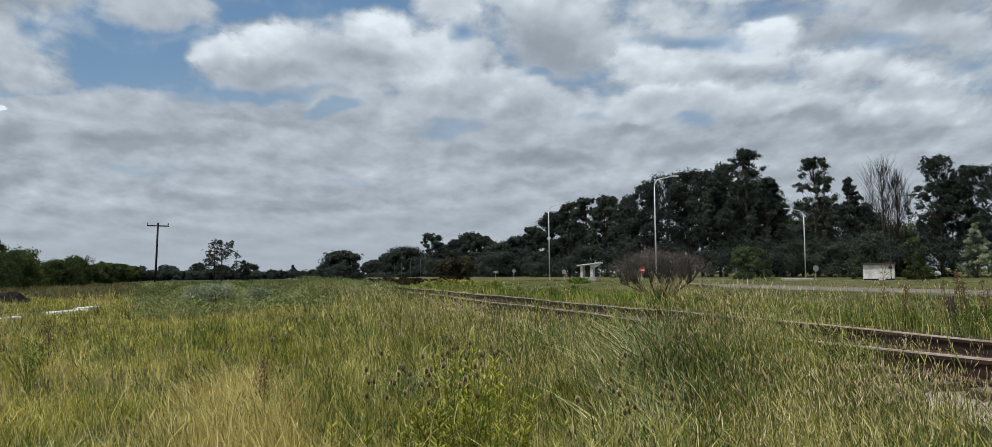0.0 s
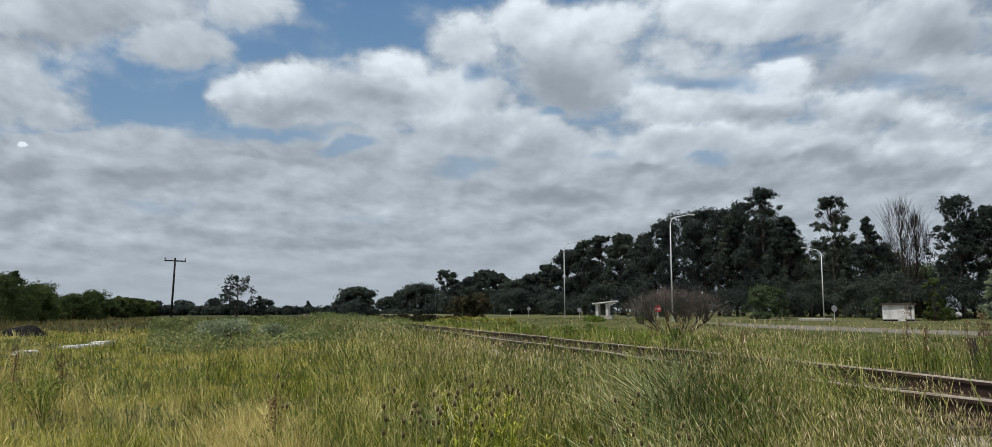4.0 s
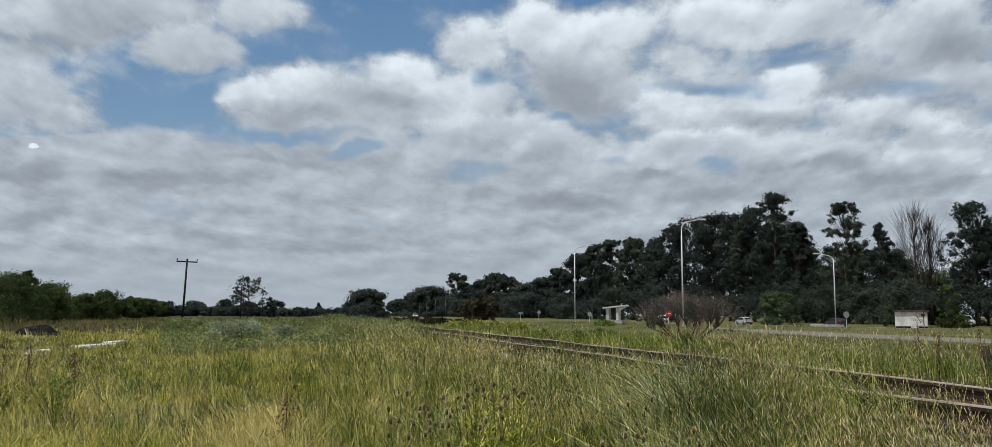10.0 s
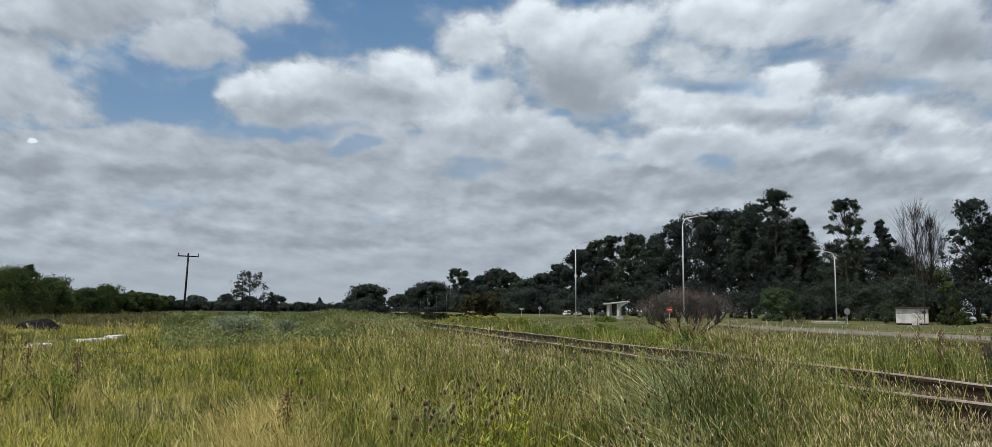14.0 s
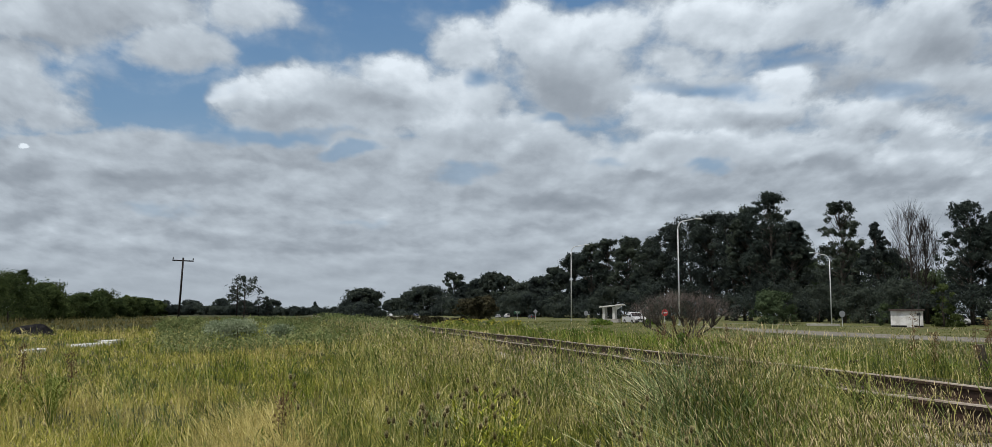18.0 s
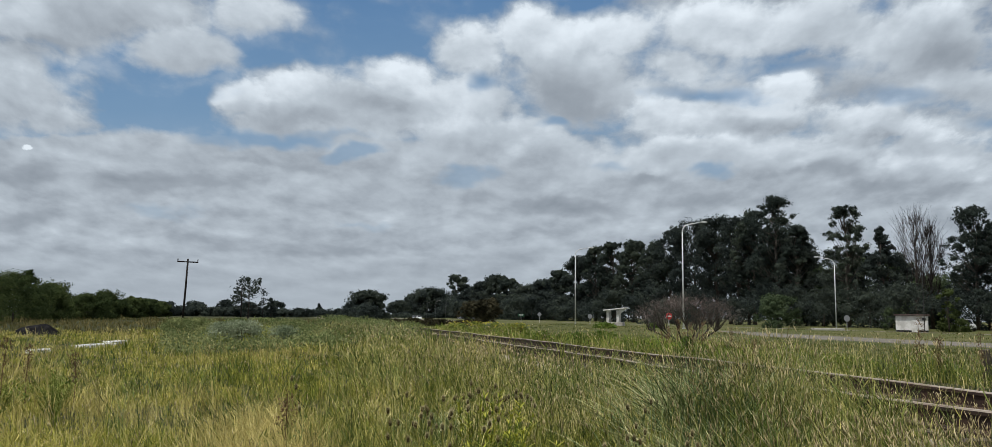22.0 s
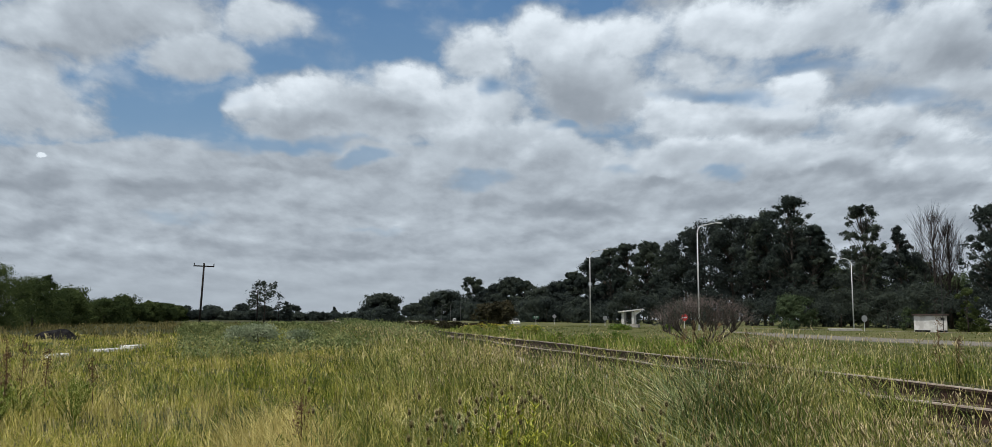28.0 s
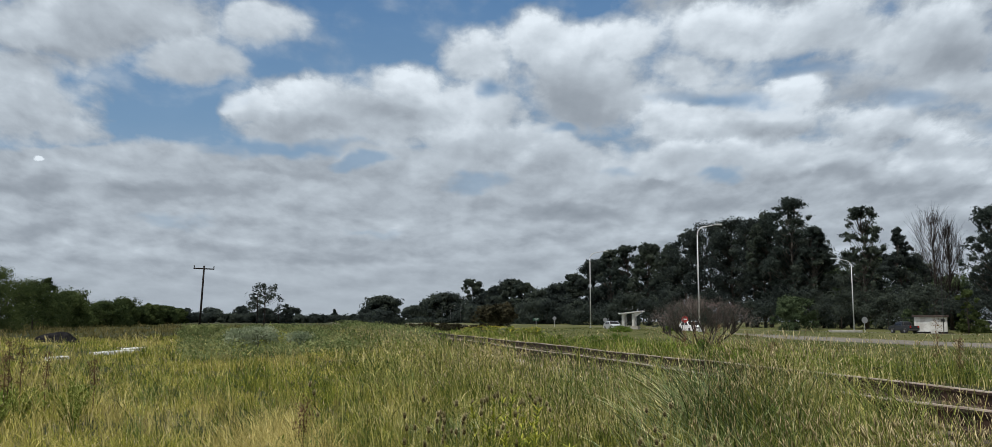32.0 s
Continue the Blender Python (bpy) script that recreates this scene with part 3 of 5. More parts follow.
def sign(d, s, z, shape, size, turn, label):
    t = thing("road_sign", along(d, s, floor_at(*spot(d, s).xy), turn), label, "road sign")
    part("post", tube(bmesh.new(), [(0, 0.05, -0.2), (0, 0.05, z + size * 0.3)], (0.04, 0.04), 8), ZINC, t)
    if shape == "noentry":
        plate = part("plate", disc(bmesh.new(), (0, 0, z), size / 2, 0.02), SIGN_RED, t, "red disc")
        part("bar", box(-size * 0.36, size * 0.36, -0.022, -0.012, z - size * 0.09, z + size * 0.09), SIGN_WHITE, plate, "white bar")
    elif shape == "round":
        part("plate", disc(bmesh.new(), (0, 0, z), size / 2, 0.02), SIGN_GREY, t, "grey back of a round plate")
    elif shape == "diamond":
        part("plate", disc(bmesh.new(), (0, 0, z), size * 0.7, 0.02, sides=4), SIGN_GREY, t, "pale diamond plate")
    else:
        plate = part("plate", box(-size, size, -0.02, 0.0, z - size * 0.4, z + size * 0.4, 0.004), SIGN_GREEN, t, "green plate")
        for k, w in ((0.16, 0.7), (-0.16, 0.5)):
            part("text_bar", box(-size * w, size * w, -0.027, -0.019, z + size * (k - 0.06), z + size * (k + 0.06)), SIGN_WHITE, plate, "white bar")
    return t


sign(39.8, 88.4, 1.3, "noentry", 0.75, 0, "red no-entry sign on a thin steel post")
sign(51.2, 183, 2.1, "diamond", 0.75, 0, "pale diamond warning sign on a post")
sign(54.5, 158, 1.75, "round", 0.9, 0, "round sign seen from its grey back")
sign(49.8, 194, 1.9, "board", 0.75, 0, "small green direction sign")
sign(73.0, 103.5, 1.75, "round", 0.9, 0, "round sign seen from its grey back")


def kerb_island():
    t = thing("kerb_island", along(75, 111, 0, -20), "low concrete traffic island round a lamp post", "kerb")
    bm = bmesh.new()
    for side in (-1, 1):
        add_box(bm, -2.1, 2.1, side * 1.1 - 0.15, side * 1.1 + 0.15, -0.05, 0.32, 0.04)
    part("kerb", bm, CONCRETE, t)


kerb_island()


# ---- shelter and shed ----
def bus_shelter():
    t = thing("bus_shelter", along(39.2, 104, floor_at(*spot(39.2, 104).xy) + 0.1, -30), "whitewashed concrete bus shelter with a slanting roof", "bus shelter")
    t.scale = (0.76, 0.76, 0.78)
    part("plinth", box(-1.5, 1.6, -1.3, 1.3, -0.15, 0.45, 0.03), CONCRETE, t)
    for x in (-0.95, 0.75):
        bm = bmesh.new()
        add_box(bm, x - 0.22, x + 0.22, -1.1, -0.8, 0.45, 2.45, 0.02)
        part("pillar", bm, GREY_WASH, t)
        bm = bmesh.new()
        add_box(bm, x - 0.22, x + 0.22, 0.8, 1.1, 0.45, 2.4, 0.02)
        part("pillar", bm, GREY_WASH, t)
    part("back_wall", box(-1.2, -1.05, -1.1, 1.1, 0.45, 2.3, 0.01), GREY_WASH, t)
    part("bench", box(-0.9, -0.4, -0.75, 0.75, 0.8, 0.9, 0.02), CONCRETE, t)
    bm = bmesh.new()
    for v in add_box(bm, -1.7, 2.3, -1.5, 1.5, 2.45, 2.62, 0.02).verts:
        v.co.z += 0.11 * (v.co.x + 0.5)
    part("roof", bm, GREY_WASH, t)
    bm = bmesh.new()
    vs = [bm.verts.new(p) for y in (-1.12, -0.82) for p in ((0.97, y, 1.75), (0.97, y, 2.6), (2.1, y, 2.68), (2.1, y, 2.55))]
    for f in ((0, 1, 2, 3), (7, 6, 5, 4), (0, 4, 5, 1), (1, 5, 6, 2), (2, 6, 7, 3), (3, 7, 4, 0)):
        bm.faces.new([vs[i] for i in f])
    part("bracket", bm, GREY_WASH, t)


bus_shelter()


def shed():
    t = thing("shed", pose(66.0, 134.6, floor_at(66.0, 134.6) + 0.03, 0, 0, -25), "small whitewashed brick shed with a flat sheet roof", "shed")
    part("wall", box(-2.3, 2.3, -1.68, 1.68, -0.129, 2.52, 0.02), GREY_WASH, t)
    part("roof", box(-2.55, 2.55, -1.98, 1.98, 2.52, 2.76, 0.02), TIN, t, "rust-brown sheet roof")
    part("door", box(-0.0645, 0.968, -1.73, -1.66, 0, 2.32, 0.01), GREY_WASH, t)
    part("vent", box(1.42, 1.94, -1.72, -1.65, 1.81, 2.19, 0.01), TRIM, t, "small dark vent")
    # thin near-black strip along the foot of the front wall
    part("foot_band", box(-2.28, 2.28, -1.7, -1.67, -0.0645, 0.258), SOIL, t, "dark band along the foot of the wall")


shed()


# ---- heap, slab, posts ----
def soil_heap():
    bm = bmesh.new()
    rng = np.random.RandomState(3)
    rings = []
    for i in range(9):
        f = i / 8
        r = 1 - f
        ring = []
        for k in range(28):
            a = 2 * math.pi * k / 28
            q = noise.noise(Vector((math.cos(a) * 1.3, math.sin(a) * 1.3, f * 2)))
            ring.append(bm.verts.new((1.65 * r ** 0.75 * math.cos(a) * (1 + 0.2 * q), 1.2 * r ** 0.75 * math.sin(a) * (1 + 0.2 * q), 0.8 * (1 - (1 - f) ** 1.9) + 0.1 * q - 0.08)))
        rings.append(ring)
    for a, b in zip(rings, rings[1:]):
        for k in range(28):
            bm.faces.new((a[k], a[(k + 1) % 28], b[(k + 1) % 28], b[k]))
    ob = part("soil_heap", bm, SOIL, smooth=True)
    ob.matrix_basis = pose(-31.2, 58, floor_at(-31.2, 58))
    tagged(ob, "low heap of dark soil in the meadow", "soil heap")


soil_heap()


def slabs():
    for x, y, l, turn in ((-16.9, 31.5, 0.72, 25), (-17.5, 37.0, 1.6, 42), (-18.0, 40.2, 0.9, 50)):
        bm = box(-l / 2, l / 2, -0.28, 0.28, -0.1, 0.14, 0.03)
        for v in bm.verts:
            v.co += Vector((noise.noise(v.co * 3 + Vector((x, y, 0))) * 0.25, noise.noise(v.co * 3 + Vector((y, x, 0))) * 0.18, 0.05 * v.co.x))
        ob = part("concrete_slab", bm, GREY_WASH)
        ob.matrix_basis = pose(x, y, floor_at(x, y), 0, 0, turn)
        tagged(ob, "pale concrete slab lying in the grass", "concrete slab", "slabs lying in the grass")


slabs()


def fence_post(x, y, h, lean, label):
    bm = bmesh.new()
    tube(bm, [(0, 0, -0.2), (0.01, 0, h * 0.5), (0.0, 0.01, h)], (0.11, 0.1, 0.085), 7)
    ob = part("fence_post", bm, SLEEPER)
    ob.matrix_basis = pose(x, y, floor_at(x, y), 0, lean, 20)
    tagged(ob, label, "fence post", "old posts beyond the track")


fence_post(9.85, 17.0, 0.88, -6, "weathered grey wooden post leaning in the grass")


# ---- vegetation ----
def ribbons(name, root, height, width, lean, face, mat, label, category, segs=3, bow=0.5, kind="stuff", parent=None):
    """Many thin tapered blades in one mesh; lean is each tip's offset (x, y) as a share of its height."""
    count = len(root)
    t = np.linspace(0, 1, segs + 1)
    side = np.stack([np.cos(face), np.sin(face), 0 * face], 1)
    verts = np.zeros((count, 2 * segs + 1, 3), np.float32)
    for i, f in enumerate(t):
        p = root.copy()
        p[:, :2] += lean * (height * f ** (1 + 2 * bow))[:, None]
        p[:, 2] += height * (f - 0.25 * bow * f * f * np.minimum(1, np.hypot(*lean.T)))
        w = (width * (1 - f ** 2) * 0.5 + 0.0002)[:, None]
        if i < segs:
            verts[:, 2 * i], verts[:, 2 * i + 1] = p - side * w, p + side * w
        else:
            verts[:, 2 * i] = p
    k = 2 * segs + 1
    base = (np.arange(count) * k)[:, None]
    tris = []
    for i in range(segs - 1):
        a = 2 * i
        tris += [[a, a + 1, a + 3], [a, a + 3, a + 2]]
    tris.append([2 * segs - 2, 2 * segs - 1, 2 * segs])
    faces = (base[:, :, None] + np.array(tris)[None]).reshape(-1, 3)
    return raw_mesh(name, verts.reshape(-1, 3), faces, mat, label, category, kind, parent)


def raw_mesh(name, verts, faces, mat, label="", category="", kind="", parent=None):
    me = bpy.data.meshes.new(name)
    me.vertices.add(len(verts))
    me.vertices.foreach_set("co", np.asarray(verts, np.float32).ravel())
    me.loops.add(faces.size)
    me.loops.foreach_set("vertex_index", faces.astype(np.int32).ravel())
    me.polygons.add(len(faces))
    me.polygons.foreach_set("loop_start", np.arange(0, faces.size, faces.shape[1], dtype=np.int32))
    me.update(calc_edges=True)
    me.materials.append(mat)
    ob = new(name, me)
    if parent:
        ob.parent = parent
    return tagged(ob, label, category, kind=kind)


def scatter(rng, count, r0, r1, power=1.0, half=40.0):
    """Points of the meadow in the sector ahead, closer together near the viewer: world x, y and d, s, r."""
    r = r0 * (r1 / r0) ** (rng.rand(count) ** power)
    a = radians(90) + np.radians(rng.uniform(-half, half, count))
    x, y = r * np.cos(a), r * np.sin(a)
    return x, y, x * ND[0] + y * ND[1], x * NS[0] + y * NS[1], r


def patchy(x, y, size, seed=0.0):
    """A smooth field from 0 to 1."""
    v = np.sin(x / size * 2.1 + seed + 1.7 * np.sin(y / size * 1.3 + seed)) + np.sin(y / size * 2.7 - seed + 1.3 * np.sin(x / size * 1.9))
    return 0.5 + 0.25 * v


def tufts(rng, name, count, blades, near, far, chance, height, spread, wide, mat, label, wind=-0.2, power=0.85, half=40.0, splay=0.35, bow=0.5, segs=3, leaves=0.45):
    """Grass in tufts: chance and height are functions of x, y, d, s."""
    x, y, d, s, r = scatter(rng, count, near, far, power, half)
    keep = (rng.rand(count) < chance(x, y, d, s)) & ~in_front_of_heap(x, y)
    x, y, r, d, s = x[keep], y[keep], r[keep], d[keep], s[keep]
    h = height(x, y, d, s) * rng.uniform(0.7, 1.3, len(x)) * (0.62 + 0.76 * patchy(x, y, 0.42, 2.5))
    sway = rng.normal(0, 0.13, (len(x), 2))
    x, y, r, h, sway = (np.repeat(q, blades, 0) for q in (x, y, r, h, sway))
    m = len(x)
    a, q = rng.uniform(0, 2 * math.pi, m), spread * (0.5 + r / 12) * np.sqrt(rng.rand(m))
    out = np.stack([np.cos(a), np.sin(a)], 1)
    x, y = x + out[:, 0] * q, y + out[:, 1] * q
    d, s = x * ND[0] + y * ND[1], x * NS[0] + y * NS[1]
    root = np.stack([x, y, ground_z(d, s) - 0.02], 1)
    lean = out * splay * rng.rand(m)[:, None] + sway + np.stack([rng.normal(wind, 0.17, m), rng.normal(0, 0.17, m)], 1)
    # a share of the blades are short leaves that curl away from the stalks
    h = h * rng.uniform(0.45, 1.1, m)
    curl = rng.rand(m) < leaves
    root[curl, 2] += h[curl] * rng.uniform(0.15, 0.75, curl.sum())
    h[curl] *= rng.uniform(0.16, 0.4, curl.sum())
    lean[curl] += rng.normal(0, 1.0, (curl.sum(), 2))
    ribbons(name, root, h, np.maximum(wide, r * wide * 0.12) * rng.uniform(0.6, 1.5, m), lean, rng.uniform(-1.0, 1.0, m), mat, label, "grass", segs=segs, bow=bow)


def in_front_of_heap(x, y):
    """The trodden grass before the soil heap and the slabs."""
    return (np.hypot(x + 30.6, y - 56.5) < 2.6) | (np.hypot(x + 16.6, y - 30.5) < 0.8)


def verge(d):
    """One where grass must stay low so that the rails show."""
    return step(2.7, 4.0, d) * (1 - step(8.8, 9.8, d))


def meadow(rng):
    """The open field: yellow-green, knee high."""
    def chance(x, y, d, s):
        hollow = step(28, 36, y) * (1 - step(95, 120, y)) * step(-0.40, -0.34, x / y) * (1 - step(-0.13, -0.08, x / y))
        return (1 - 0.6 * hollow) * (d < 2.4 + 1.2 * patchy(x, y, 3)) * (0.68 + 0.32 * patchy(x, y, 2.2, 4))

    def height(x, y, d, s):
        return 0.13 + 0.25 * patchy(x, y, 2.5, 1)
    tufts(rng, "meadow_grass", 12500, 12, 3.4, 15, chance, height, 0.07, 0.0048, GRASS_MEADOW, "knee-high yellow-green meadow grass", -0.06, 0.9, splay=0.8, segs=2, leaves=0.6)
    tufts(rng, "open_meadow_grass", 21000, 10, 14, 80, chance, height, 0.06, 0.0048, GRASS_MEADOW, "knee-high yellow-green meadow grass", -0.12, 0.95, splay=0.8, segs=2)
    tufts(rng, "far_meadow_grass", 5200, 9, 60, 240, lambda x, y, d, s: (d < 3) * 1.0,
          lambda x, y, d, s: 0.35 + 0.45 * patchy(x, y, 14, 1), 0.10, 0.006, GRASS_BROWN, "rough brownish meadow grass far off", segs=2)


def bank_grass(rng):
    """Taller green grass on the bank before the rails, and lower grass on the track."""
    def chance(x, y, d, s):
        return step(0.0, 1.8, d) * (1 - step(12, 15, d)) * (0.4 + 0.6 * patchy(x, y, 1.6, 3)) * (1 - 0.55 * verge(d))

    def height(x, y, d, s):
        return (0.26 + 0.32 * patchy(x, y, 1.9, 5)) * (1 - 0.68 * verge(d)) * (1 - 0.5 * step(9.0, 10.2, d))
    tufts(rng, "bank_grass", 14500, 11, 3.0, 13, chance, height, 0.05, 0.0055, GRASS_GREEN, "tall green grass on the railway bank", -0.02, 0.8, splay=0.3, leaves=0.62)
    tufts(rng, "further_bank_grass", 16500, 12, 12, 75, chance, height, 0.05, 0.006, GRASS_GREEN, "tall green grass on the railway bank", -0.02, 0.85, splay=0.3, segs=2, leaves=0.6)
    tufts(rng, "track_grass", 8000, 9, 7, 110, lambda x, y, d, s: (abs(d - MID) < 2.1) * step(0.15, 0.65, patchy(x, y, 1.3, 8)),
          lambda x, y, d, s: 0.09 + 0.13 * patchy(x, y, 1.1, 2), 0.06, 0.006, GRASS_STRAW, "dry grass growing through the track", -0.25)
    tufts(rng, "lush_grass", 6500, 12, 14, 110, lambda x, y, d, s: step(9.8, 10.9, d) * (1 - 0.85 * step(0.31, 0.38, x / y)) * (1 - step(14, 21, d)) * (0.3 + 0.7 * patchy(x, y, 3.5, 6)),
          lambda x, y, d, s: 0.32 + 0.42 * patchy(x, y, 3, 5), 0.08, 0.0065, GRASS_LUSH, "lush yellow-green grass beyond the track", segs=2)
    tufts(rng, "roadside_grass", 30000, 8, 17, 130, lambda x, y, d, s: step(14, 20, d) * (d < 40) * (0.3 + 0.7 * patchy(x, y, 4, 2)),
          lambda x, y, d, s: 0.07 + 0.10 * patchy(x, y, 5, 5) ** 2, 0.12, 0.006, GRASS_LAWN, "short mown grass beside the highway", segs=2)
    tufts(rng, "rank_grass", 9000, 12, 20, 50, lambda x, y, d, s: (d > 11.0) * (1 - 0.92 * step(0.31, 0.37, x / y)) * (1 - step(17, 21, d)) * (s < 44) * step(0.25, 0.6, patchy(x, y, 2.5, 3)),
          lambda x, y, d, s: 0.32 + 0.36 * patchy(x, y, 2.1, 7) + 0.25 * np.exp(-((x - 10.5) ** 2 / 12 + (y - 40) ** 2 / 20)), 0.07, 0.006, GRASS_LUSH, "rank yellow-green grass beyond the track", segs=2)
    tufts(rng, "median_grass", 3000, 8, 55, 220, lambda x, y, d, s: (d > 49) * (d < 90) * 1.0,
          lambda x, y, d, s: 0.10 + 0.08 * patchy(x, y, 6, 5), 0.14, 0.006, GRASS_LAWN, "short mown grass between the carriageways", segs=2)


def dark_grass(rng):
    """Stands of darker, greener grass in the meadow and on the bank."""
    def chance(x, y, d, s):
        return step(0.52, 0.75, patchy(x, y, 1.5, 11)) * (0.35 + 0.65 * step(-0.5, 1.5, d)) * (d < 5.2)
    tufts(rng, "dark_grass", 9000, 12, 3.2, 40, chance, lambda x, y, d, s: 0.30 + 0.30 * patchy(x, y, 1.5, 11) + 0.15 * step(0, 2, d), 0.07, 0.006, GRASS_DARK, "dark green grass in rank stands", -0.15, 0.75, splay=0.7, segs=2)


def near_grass(rng):
    """Lower grass all round where the viewer stands."""
    tufts(rng, "trodden_grass", 5200, 7, 0.5, 14, lambda x, y, d, s: ((y < 3.0) | (np.abs(x) > 0.8 * y)) * (1 - 0.9 * verge(d)),
          lambda x, y, d, s: 0.14 + 0.2 * patchy(x, y, 1.5, 1), 0.07, 0.006, GRASS_MEADOW, "trodden yellow-green grass underfoot", -0.12, 0.7, half=180.0, splay=0.9)


def seed_grass(rng):
    """Thin stalks with foxtail heads, bending with the wind."""
    x, y, d, s, r = scatter(rng, 90000, 3.0, 60, 0.8)
    chance = (0.10 + 0.60 * step(0.8, 3.0, d) * (1 - step(9.5, 10.5, d))) * (0.15 + 0.85 * patchy(x, y, 1.2, 9))
    keep = rng.rand(len(d)) < chance * (1 - 0.4 * verge(d))
    # a tall stand of it on the bank before the rails
    tall = 900
    cx, cy = rng.normal(2.1, 0.36, tall), rng.normal(7.2, 0.75, tall)
    x, y = np.append(x[keep], cx + 0.29 * (cy - 7.2)), np.append(y[keep], cy)
    d, s, r = x * ND[0] + y * ND[1], x * NS[0] + y * NS[1], np.hypot(x, y)
    k = len(x)
    h = rng.uniform(0.4, 0.82, k) * (1 - 0.55 * verge(d)) * (0.62 + 0.38 * step(0.5, 2.0, d))
    h[-tall:] = rng.uniform(0.5, 0.92, tall)
    z = ground_z(d, s)
    gust = patchy(x, y, 2.0, 4)
    lean = np.stack([rng.normal(0.0, 0.2, k) - 0.12 * gust, rng.normal(0, 0.2, k)], 1)
    root = np.stack([x, y, z], 1)
    ribbons("grass_stalks", root, h, np.maximum(0.003, r * 0.0005), lean, rng.uniform(-0.5, 0.5, k), GRASS_GREEN, "thin straw-coloured grass stalks", "grass", bow=0.4)
    # heads: four-sided spindles along the stalk's end
    tip = root + np.stack([lean[:, 0] * h * 0.92, lean[:, 1] * h * 0.92, h * 0.93], 1)
    ax = np.stack([lean[:, 0] * 1.5, lean[:, 1] * 1.5, rng.uniform(0.6, 1.1, k)], 1)
    ax /= np.linalg.norm(ax, axis=1)[:, None]
    long = rng.uniform(0.03, 0.085, k)[:, None]
    fat = np.maximum(0.0034, r * 0.00048)[:, None] * rng.uniform(0.7, 1.3, (k, 1))
    e1 = np.cross(ax, (0, 1, 0.2))
    e1 /= np.linalg.norm(e1, axis=1)[:, None]
    e2 = np.cross(ax, e1)
    waist = tip + ax * long * 0.25
    verts = np.stack([tip - ax * long * 0.3, waist + e1 * fat, waist + (0.87 * e2 - 0.5 * e1) * fat, waist - (0.87 * e2 + 0.5 * e1) * fat, tip + ax * long], 1)
    tris = np.array([[0, 2, 1], [0, 3, 2], [0, 1, 3], [4, 1, 2], [4, 2, 3], [4, 3, 1]])
    faces = ((np.arange(k) * 5)[:, None, None] + tris[None]).reshape(-1, 3)
    raw_mesh("foxtail_heads", verts.reshape(-1, 3), faces, SEEDS, "buff foxtail seed heads on thin stalks", "grass", "stuff")


def straw_patches(rng):
    def chance(x, y, d, s):
        field = patchy(x, y, 3.4, 7) + 0.6 * np.exp(-((x + 1.75) ** 2 / 0.9 + (y - 7) ** 2 / 30))
        return (d < 4.2) * step(0.5, 0.95, field)
    tufts(rng, "dry_grass", 6500, 12, 3.4, 70, chance, lambda x, y, d, s: 0.40 + 0.25 * patchy(x, y, 2, 3), 0.07, 0.004, GRASS_STRAW, "dry straw-coloured grass in patches", -0.2)
    # one pale stand near by
    tufts(rng, "straw_stand", 16000, 12, 5.5, 12, lambda x, y, d, s: 0.9 * np.exp(-((x + 0.27 * y) ** 2 / 0.22 + (y - 8.2) ** 2 / 7)), lambda x, y, d, s: 0.42 + 0 * x, 0.07, 0.005, GRASS_STRAW, "pale dry grass in a dense stand", -0.2, splay=0.6, segs=2)


def tussock(rng, x, y, radius, height, count, mat, label, category="grass clump"):
    """A dense clump of arching blades, in five sprays."""
    t = thing("grass_clump", pose(x, y, floor_at(x, y)), label, category, "grass clumps on the bank")
    w = max(0.011, math.hypot(x, y) * 0.0014)
    for k in range(5):
        m = count // 5
        cx, cy = (rng.normal(0, radius * 0.3), rng.normal(0, radius * 0.3))
        a = rng.uniform(0, 2 * math.pi, m)
        q = radius * 0.5 * np.sqrt(rng.rand(m))
        px, py = cx + q * np.cos(a), cy + q * np.sin(a)
        h = height * rng.uniform(0.4, 1.0, m) * rng.uniform(0.75, 1.05)
        lean = np.stack([np.cos(a), np.sin(a)], 1) * (q / radius * 1.5)[:, None] + np.stack([rng.normal(-0.05, 0.5, m), rng.normal(0, 0.5, m)], 1)
        root = np.stack([px, py, np.full(m, -0.03)], 1)
        ribbons("leaf_spray", root, h, w * rng.uniform(0.6, 1.5, m), lean, rng.uniform(-1, 1, m), mat, "", "", segs=4, bow=rng.uniform(0.6, 1.2), kind="stuff", parent=t)
    return t


